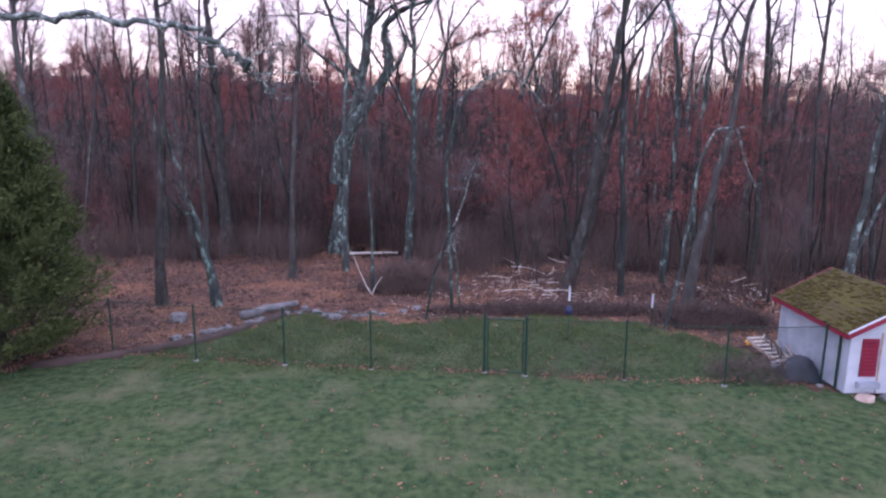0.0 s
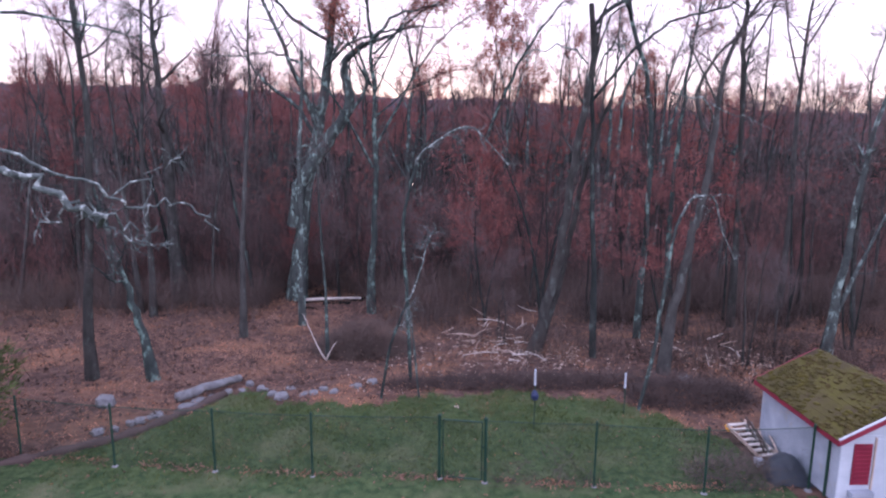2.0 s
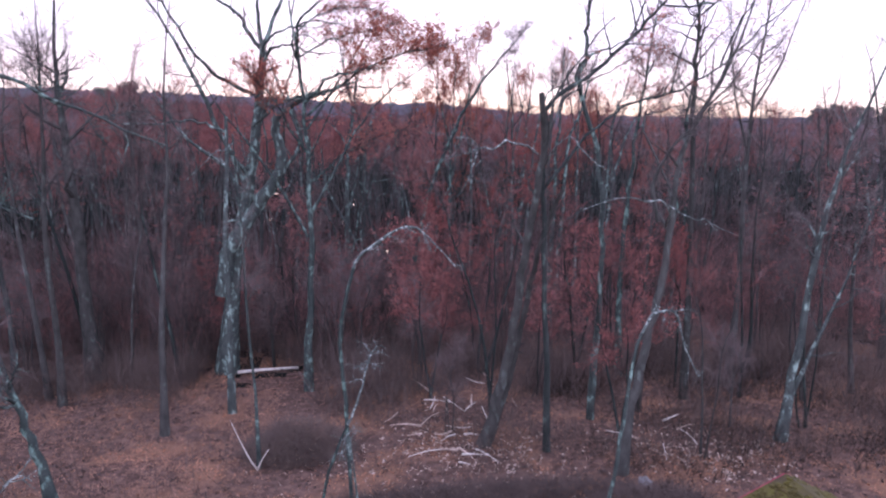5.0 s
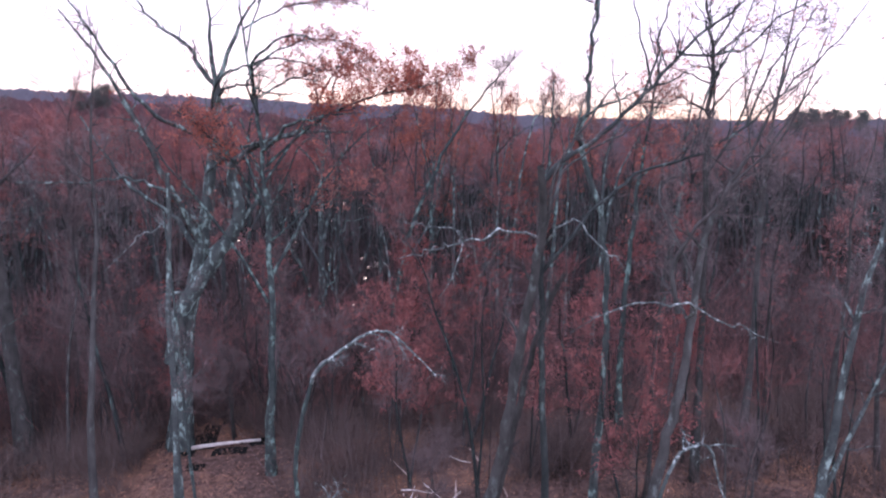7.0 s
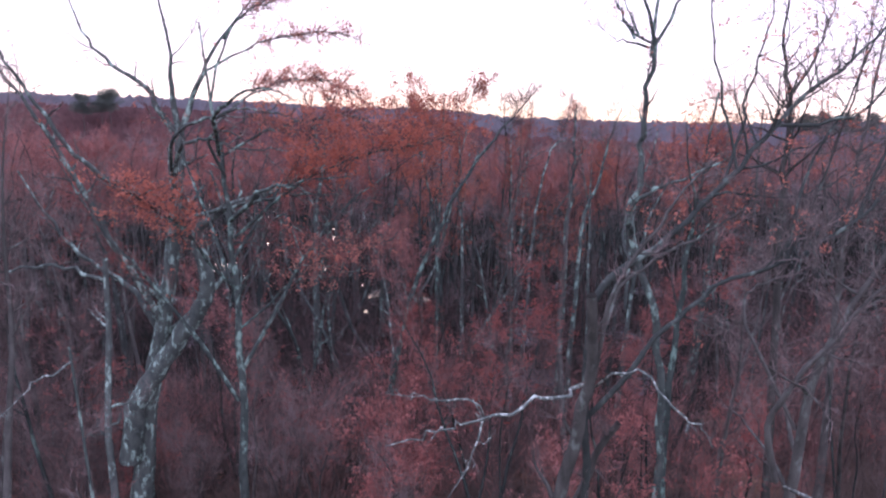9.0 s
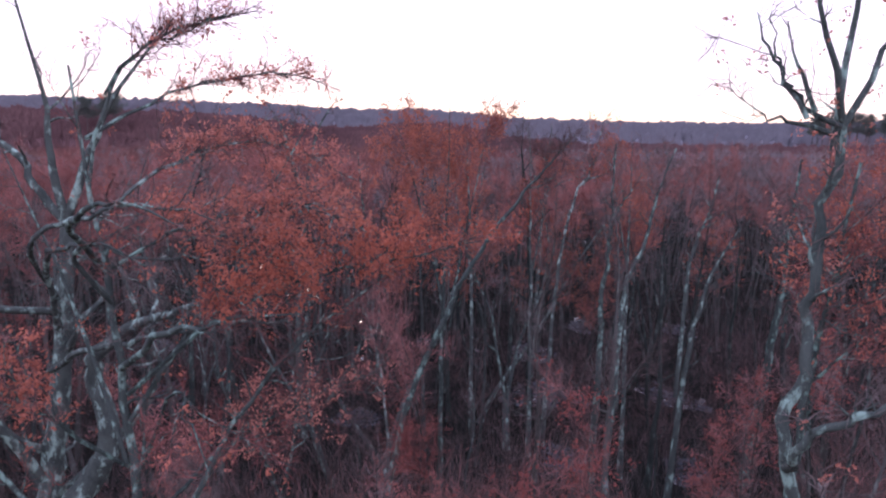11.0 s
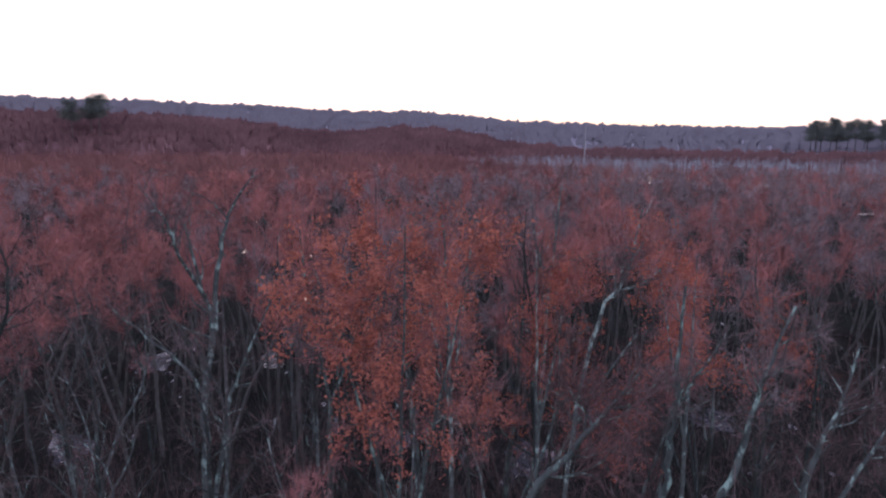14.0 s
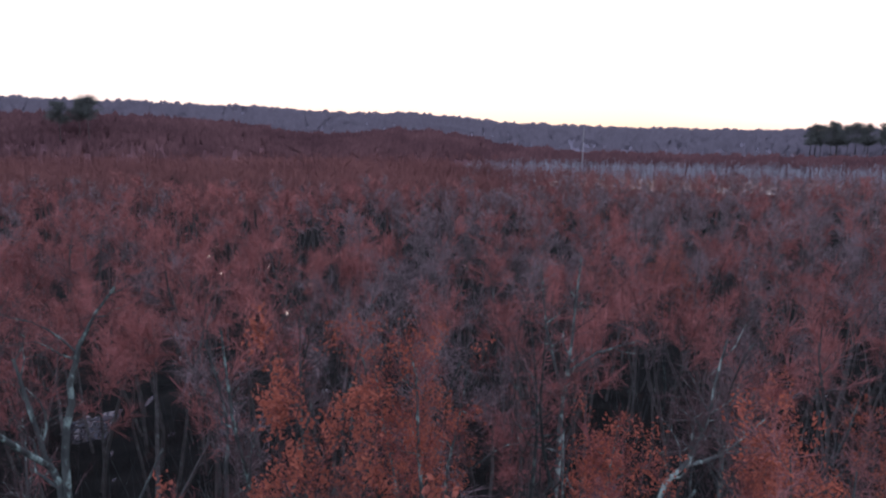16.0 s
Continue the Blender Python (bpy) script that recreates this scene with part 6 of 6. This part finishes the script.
for s in (-1, 1):
    m = Matrix.Rotation(s * slope, 3, "Y")
    c = np.array([MID + s * (run / 2) * math.cos(slope), (SY0 + SY1) / 2, RIDGE + 0.06 - (run / 2) * math.sin(slope)])
    g = Geo()
    box(g, c - SO, (run, SY1 - SY0 + 0.36, 0.06), m)
    roof = piece("roof", g, SHINGLE, shed, "dark shingled roof overgrown with yellow-green moss")
    # courses of shingles
    for k in range(12):
        f = (k + 0.5) / 12
        d = np.array([MID + s * run * f * math.cos(slope), (SY0 + SY1) / 2, RIDGE + 0.06 - run * f * math.sin(slope)]) + np.array([s * math.sin(slope), 0, math.cos(slope)]) * 0.035
        g = Geo()
        box(g, d - SO, (run / 12 + 0.03, SY1 - SY0 + 0.34, 0.014), Matrix.Rotation(s * (slope - 0.05), 3, "Y"))
        piece("shingle_course", g, SHINGLE, roof)
    # moss cushions
    r = np.random.default_rng(70 + s)
    g = Geo()
    ico = bmesh.new()
    bmesh.ops.create_icosphere(ico, subdivisions=1, radius=1)
    iv = np.array([v.co for v in ico.verts])
    fi = np.array([[v.index for v in f.verts] for f in ico.faces])
    ico.free()
    for _ in range(900):
        f, u = r.random() ** 0.8, r.uniform(-0.5, 0.5)
        p = np.array([MID + s * run * f * math.cos(slope), (SY0 + SY1) / 2 + u * (SY1 - SY0 + 0.26), RIDGE + 0.10 - run * f * math.sin(slope)])
        if math.sin(p[0] * 2.1) * math.sin(p[1] * 1.9) + r.normal(0, 0.5) < -0.25:
            continue
        z = r.uniform(0.03, 0.11)
        g.add(iv * (z, z * r.uniform(0.7, 1.6), z * 0.3) * (1 + r.normal(0, 0.16, (len(iv), 1))) + p - SO, fi)
    piece("moss", g, MOSS, shed, "cushions of yellow-green moss", smooth=True)["kind"] = "stuff"
    for y in (SY0 - 0.19, SY1 + 0.19):
        g = Geo()
        box(g, np.array([c[0], y, c[2] - 0.03]) - SO, (run, 0.035, 0.14), m)
        piece("rake_board", g, RED, shed, "dull red painted trim")
        if y < SY0:
            g = Geo()
            box(g, np.array([c[0] + s * 0.03 * math.sin(slope), y - 0.004, c[2] + 0.05]) - SO, (run, 0.05, 0.03), m)
            piece("drip_edge", g, WHITE, shed)
    g = Geo()
    box(g, np.array([MID + s * run * math.cos(slope), (SY0 + SY1) / 2, RIDGE + 0.02 - run * math.sin(slope)]) - SO, (0.035, SY1 - SY0 + 0.36, 0.15))
    piece("fascia", g, RED, shed, "dull red painted trim")


def panel(name, x0, x1, z0, z1, y, deep, mat, parent, label=""):
    g = Geo()
    box(g, np.array([(x0 + x1) / 2, y, (z0 + z1) / 2]) - SO, (x1 - x0, deep, z1 - z0))
    return piece(name, g, mat, parent, label)


shutter = panel("shutter", 11.02, 11.46, 0.55, 1.6, SY0 - 0.035, 0.03, RED, shed, "dull red wooden shutter")
for k in range(9):
    g = Geo()
    box(g, np.array([11.24, SY0 - 0.056, 0.66 + k * 0.105]) - SO, (0.36, 0.012, 0.07), Matrix.Rotation(radians(14), 3, "X"))
    piece("slat", g, RED, shutter)
flower_box = panel("flower_box", 10.98, 11.52, 0.26, 0.42, SY0 - 0.12, 0.18, GREYWALL, shed, "grey weathered planter box")
door = panel("door", 11.56, 12.5, 0.08, 1.72, SY0 - 0.03, 0.03, WHITE, shed, "plain white door")
g = Geo()
tube(g, np.array([(12.42, SY0 - 0.06, 0.85), (12.42, SY0 - 0.1, 0.85), (12.42, SY0 - 0.1, 0.97), (12.42, SY0 - 0.06, 0.97)]) - SO, [0.012] * 4, 6)
piece("handle", g, GREEN, door)
for x in (11.54, 12.52):
    panel("door_trim", x - 0.02, x + 0.02, 0.08, 1.76, SY0 - 0.035, 0.035, TIMBER, shed)
g = Geo()
tube(g, np.array([(10.66, 16.45, 0.05), (10.66, 16.45, 0.9), (10.66, 16.45, 1.72)]) - SO, [0.035] * 3, 7)
piece("downpipe", g, GREEN, shed, "dark green downpipe")
tagged(shed, "small white shed with red trim and a mossy roof", "shed")


# ---- stones, logs, junk ----
def rock(name, label, c, s, seed, mat=None):
    r = np.random.default_rng(seed)
    bm = bmesh.new()
    bmesh.ops.create_icosphere(bm, subdivisions=2, radius=1)
    for v in bm.verts:
        k = v.co.copy()
        v.co *= 1 + 0.3 * noise.noise(k * 1.7 + Vector((seed, 0, 0))) + r.normal(0, 0.03)
        v.co.z = min(v.co.z, 0.62)
        v.co = Vector((v.co.x * s[0], v.co.y * s[1], v.co.z * s[2]))
    me = bpy.data.meshes.new(name)
    bm.to_mesh(me)
    bm.free()
    me.materials.append(mat or ROCK)
    ob = new(name, me)
    ob.location = (c[0], c[1], float(land(c[0], c[1])) + s[2] * 0.25)
    ob.rotation_euler = (0, 0, r.uniform(0, 6.28))
    return tagged(ob, label, "stone", "stones along the lawn edge")


rock("stone", "flat pale field stone at the lawn's edge", (-3.95, 23.0), (0.32, 0.24, 0.18), 1)
rock("stone", "grey field stone half sunk in leaves", (-1.0, 24.4), (0.22, 0.2, 0.16), 2)
rock("stone", "grey field stone half sunk in leaves", (-1.5, 24.0), (0.2, 0.16, 0.12), 3)
rock("stone", "dark boulder among fallen leaves", (-9.55, 22.5), (0.36, 0.3, 0.36), 4)
rock("stone", "pale field stone at the lawn's edge", (10.5, 24.3), (0.36, 0.26, 0.2), 5)
r = np.random.default_rng(8)
for i in range(16):
    f = i / 15
    rock("stone", "lichen-grey stone in a low tumbled row", (-8.6 + 3.2 * f + r.normal(0, 0.12), 20.6 + 3.4 * f ** 1.1 + r.normal(0, 0.15)), (r.uniform(0.12, 0.3), r.uniform(0.1, 0.24), r.uniform(0.08, 0.2)), 20 + i)
for i in range(9):
    rock("stone", "lichen-grey stone in a low tumbled row", (-5.2 + 0.45 * i + r.normal(0, 0.15), 23.7 + r.normal(0, 0.25)), (r.uniform(0.1, 0.24), r.uniform(0.1, 0.2), r.uniform(0.08, 0.16)), 50 + i)
rock("stone", "dark stone lying against the shed's corner", (11.1, 15.8), (0.3, 0.22, 0.16), 77, TIMBER)
rock("stone", "pale stone slab before the shed door", (11.75, 15.7), (0.4, 0.24, 0.14), 78)


def log(name, label, pts, r0, r1, mat, seed=0, sides=9):
    o = np.array(pts[0], float)
    p = smoothed(np.array(pts, float) - o, 2)
    rr = np.random.default_rng(seed)
    p[1:-1] += rr.normal(0, r0 * 0.12, p[1:-1].shape)
    g = Geo()
    tube(g, p, np.linspace(r0, r1, len(p)), sides)
    ob = piece(name, g, mat, smooth=True)
    ob.location = o
    return tagged(ob, label, "log")


log("fallen_log", "white-barked birch log lying level above brown leaves", [(-5.8, 38.8, -0.84), (-4.3, 39.0, -0.83), (-2.65, 39.2, -0.85)], 0.10, 0.07, PALE, 1)
log("fallen_log", "grey barkless log lying along the lawn's edge", [(-7.3, 22.6, 0.16), (-6.5, 23.4, 0.2), (-5.7, 24.4, 0.12)], 0.17, 0.13, ROCK, 2)
e = empty("fallen_branch", (-2.9, 27.2, -0.3))
for k, (pts, r0, r1) in enumerate([([(-3.0, 27.2, -0.32), (-3.25, 27.2, 0.05), (-3.6, 27.2, 0.9), (-3.9, 27.2, 1.7)], 0.035, 0.01), ([(-3.05, 27.2, -0.3), (-2.85, 27.2, 0.15), (-2.6, 27.2, 0.5)], 0.035, 0.012)]):
    g = Geo()
    tube(g, smoothed(np.array(pts) - (-2.9, 27.2, -0.3), 2), np.linspace(r0, r1, len(smoothed(np.array(pts), 2))), 8)
    piece("limb", g, PALE, e, smooth=True)
tagged(e, "white barkless forked branch standing in brush", "branch")
r = np.random.default_rng(15)
for i in range(34):
    cx, cy, sp = [(4.2, 29.6, 1.2), (4.3, 27.0, 0.8), (3.6, 32.5, 1.6), (12.5, 27.4, 1.6), (6.5, 33.0, 3.0)][i % 5]
    x, y, a, L = cx + r.normal(0, sp * 0.6), cy + r.normal(0, sp * 0.5), r.uniform(0, 6.28), r.uniform(0.5, 1.7)
    z = float(land(x, y)) + r.uniform(0.05, 0.3)
    log("stick", "pale dead stick in a heap of cut branches", [(x, y, z), (x + L * 0.5 * math.cos(a), y + L * 0.5 * math.sin(a), z + r.uniform(0, 0.15)), (x + L * math.cos(a), y + L * math.sin(a), z + r.uniform(-0.08, 0.3))], r.uniform(0.02, 0.05), 0.015, PALE if i % 2 else TIMBER, i, 6)

# marker poles in the far lawn
for (x, y, top), cap in (((4.15, 20.36, 1.9), True), ((7.2, 21.27, 1.4), False)):
    e = empty("garden_pole", (x, y, 0))
    g = Geo()
    tube(g, [(0, 0, -0.1), (0.01, 0, top * 0.5), (0, 0, top - 0.5)], [0.018] * 3, 6)
    piece("stake", g, GREEN, e)
    g = Geo()
    tube(g, [(0, 0, top - 0.5), (0, 0, top)], [0.035, 0.03], 8)
    piece("sleeve", g, WHITE, e, "white plastic sleeve")
    if cap:
        g = Geo()
        tube(g, [(0, 0, 0.92), (0, 0, 0.98), (0, 0, 1.1), (0, 0, 1.22), (0, 0, 1.25)], [0.04, 0.11, 0.12, 0.06, 0.02], 10)
        piece("feeder", g, BLUE, e, "small dark blue feeder")
    tagged(e, "thin garden pole with a white top in the grass", "pole", "garden poles")

# junk by the shed
e = empty("pallet", (10.2, 19.05, 0.1))
pm = Matrix.Rotation(radians(8), 3, "Z") @ Matrix.Rotation(radians(9), 3, "X")
for k in range(7):
    g = Geo()
    box(g, np.array(pm @ Vector((0, -0.72 + 0.24 * k, 0.16))), (0.56, 0.1, 0.03), pm)
    piece("slat", g, PALE, e, "bare white wooden slat")
for x in (-0.27, 0.27):
    g = Geo()
    box(g, np.array(pm @ Vector((x, 0, 0.1))), (0.05, 1.6, 0.09), pm)
    piece("runner", g, TIMBER, e)
tagged(e, "slatted wooden pallet lying by the shed wall", "pallet")

g = Geo()
gx = np.linspace(-0.56, 0.56, 22)
gr = np.random.default_rng(3).normal(0, 0.02, (22, 22))
grid(g, gx, gx, lambda x, y: 0.55 * np.exp(-(x * x * 3.2 + y * y * 3.6) ** 2 * 1.4) + 0.07 * np.sin(x * 7 + y * 4) * np.exp(-(x * x + y * y)) + gr)
tagged(piece("tarp", g, TARP, smooth=True, loc=(10.2, 17.45, -0.02)), "dark tarpaulin draped over a heap beside the shed", "tarp")
r = np.random.default_rng(4)
for i in range(16):
    x, y = 10.38 + r.normal(0, 0.1), 18.2 + 0.09 * i
    log("board", "grey old board stacked against the shed wall", [(x, y, 0.06 + 0.05 * (i % 3)), (x + 0.05, y + 0.4 * r.uniform(0.5, 1), 0.2 + 0.04 * (i % 4)), (x + 0.1, y + 0.65, 0.34 + 0.05 * (i % 3))], 0.032, 0.028, (ROCK, TIMBER, MUD, MUD)[i % 4], i, 5)
g = Geo()
tube(g, [(0, 0, 0), (0, 0, 0.01), (0, 0, 0.15), (0, 0, 0.16), (0, 0, 0.15), (0, 0, 0.03)], [0.07, 0.08, 0.1, 0.11, 0.095, 0.07], 14)
tagged(piece("bucket", g, ORANGE, loc=(10.05, 20.1, 0.0), smooth=True), "orange-yellow plastic tub beyond the pallet", "bucket")
g = Geo()
tube(g, [(0, 0, 0), (0, 0, 0.02), (0, 0, 0.2), (0, 0, 0.22), (0, 0, 0.2)], [0.1, 0.12, 0.14, 0.15, 0.12], 14)
tagged(piece("bucket", g, WHITE, loc=(9.85, 18.0, 0.0), smooth=True), "small white bucket beside the tarpaulin", "bucket")


# dark brush heaps behind the lawn
def heap(label, c, R, h, n, seed, mat):
    r = np.random.default_rng(seed)
    a, q = r.uniform(0, 6.28, n), np.sqrt(r.random(n))
    x, y = c[0] + np.cos(a) * q * R[0], c[1] + np.sin(a) * q * R[1]
    p = np.stack([x, y, land(x, y) + (1 - q * q) * h * r.random(n)], -1)
    g = Geo().add(*blades(r, n, p, (0.3, 0.9), (0.012, 0.03), 1.6, 0.3))
    return tagged(piece("brush_heap", g, mat), label, "brush", kind="stuff")


heap("dark heap of tangled cut brush behind the lawn", (9.9, 22.6), (2.2, 1.2), 0.8, 3600, 1, MUD)
heap("dark heap of tangled cut brush behind the lawn", (4.8, 24.2), (5.4, 0.8), 0.22, 5000, 2, MUD)
heap("dark heap of tangled brush under bare trees", (-1.6, 28.6), (2.2, 1.6), 1.3, 6000, 3, BRUSH)
heap("wiry weeds climbing the fence", (3.9, 17.2), (1.4, 0.25), 1.1, 160, 4, MUD)
heap("wiry weeds beside the fence and the shed", (8.9, 17.4), (1.3, 0.8), 0.6, 900, 5, BRUSH)


# ---- cedar by the fence ----
def cedar(x, y, h, R, seed):
    r = np.random.default_rng(seed)
    e = empty("cedar_tree", (x, y, 0))
    wood, g = Geo(), Geo()
    tube(wood, [(0, 0, -0.2), (0.05, 0, h * 0.5), (0, 0, h * 0.97)], [0.2, 0.12, 0.02], 8)
    tips = []
    for _ in range(680):
        f = r.random() ** 0.85
        a = r.uniform(0, 6.28)
        z = 0.12 + f * (h - 0.3)
        reach = R * (1 - f) ** 0.62 * (0.6 + 0.4 * min(1, (z + 0.3) / 1.4)) * r.uniform(0.72, 1.06) + 0.05
        d = np.array([math.cos(a), math.sin(a), 0])
        line = np.array([[0, 0, z - reach * 0.15], d * reach * 0.6 + [0, 0, z], d * reach + [0, 0, z + reach * 0.28]])
        tube(wood, line, [0.02, 0.012, 0.005], 3, False)
        for c in (0.45, 0.6, 0.75, 0.88, 1.0):
            tips.append(d * reach * c + [0, 0, z + reach * (0.35 * c - 0.1)])
    tips = np.array(tips)
    n = 88000
    p = tips[r.integers(0, len(tips), n)] + r.normal(0, 0.13, (n, 3))
    d = unit(p * (1, 1, 0) * 0.35 + r.normal(0, 0.5, (n, 3)) + (0, 0, 0.7)) * r.uniform(0.10, 0.24, n)[:, None]
    s = unit(np.cross(d, r.normal(0, 1, (n, 3)))) * 0.026
    g.add(np.stack([p - s, p + s, p + d], 1).reshape(-1, 3), np.arange(3 * n).reshape(-1, 3))
    piece("trunk", wood, BARK, e, smooth=True)
    piece("crown", g, CEDAR, e)
    return tagged(e, "dense dark green cedar with browning inner sprays", "cedar tree")


cedar(-13.2, 18.4, 8.9, 3.2, 81)

rock("stone", "pale stone slab lying under the cedar", (-13.6, 19.6), (0.5, 0.3, 0.16), 91, CONCRETE)
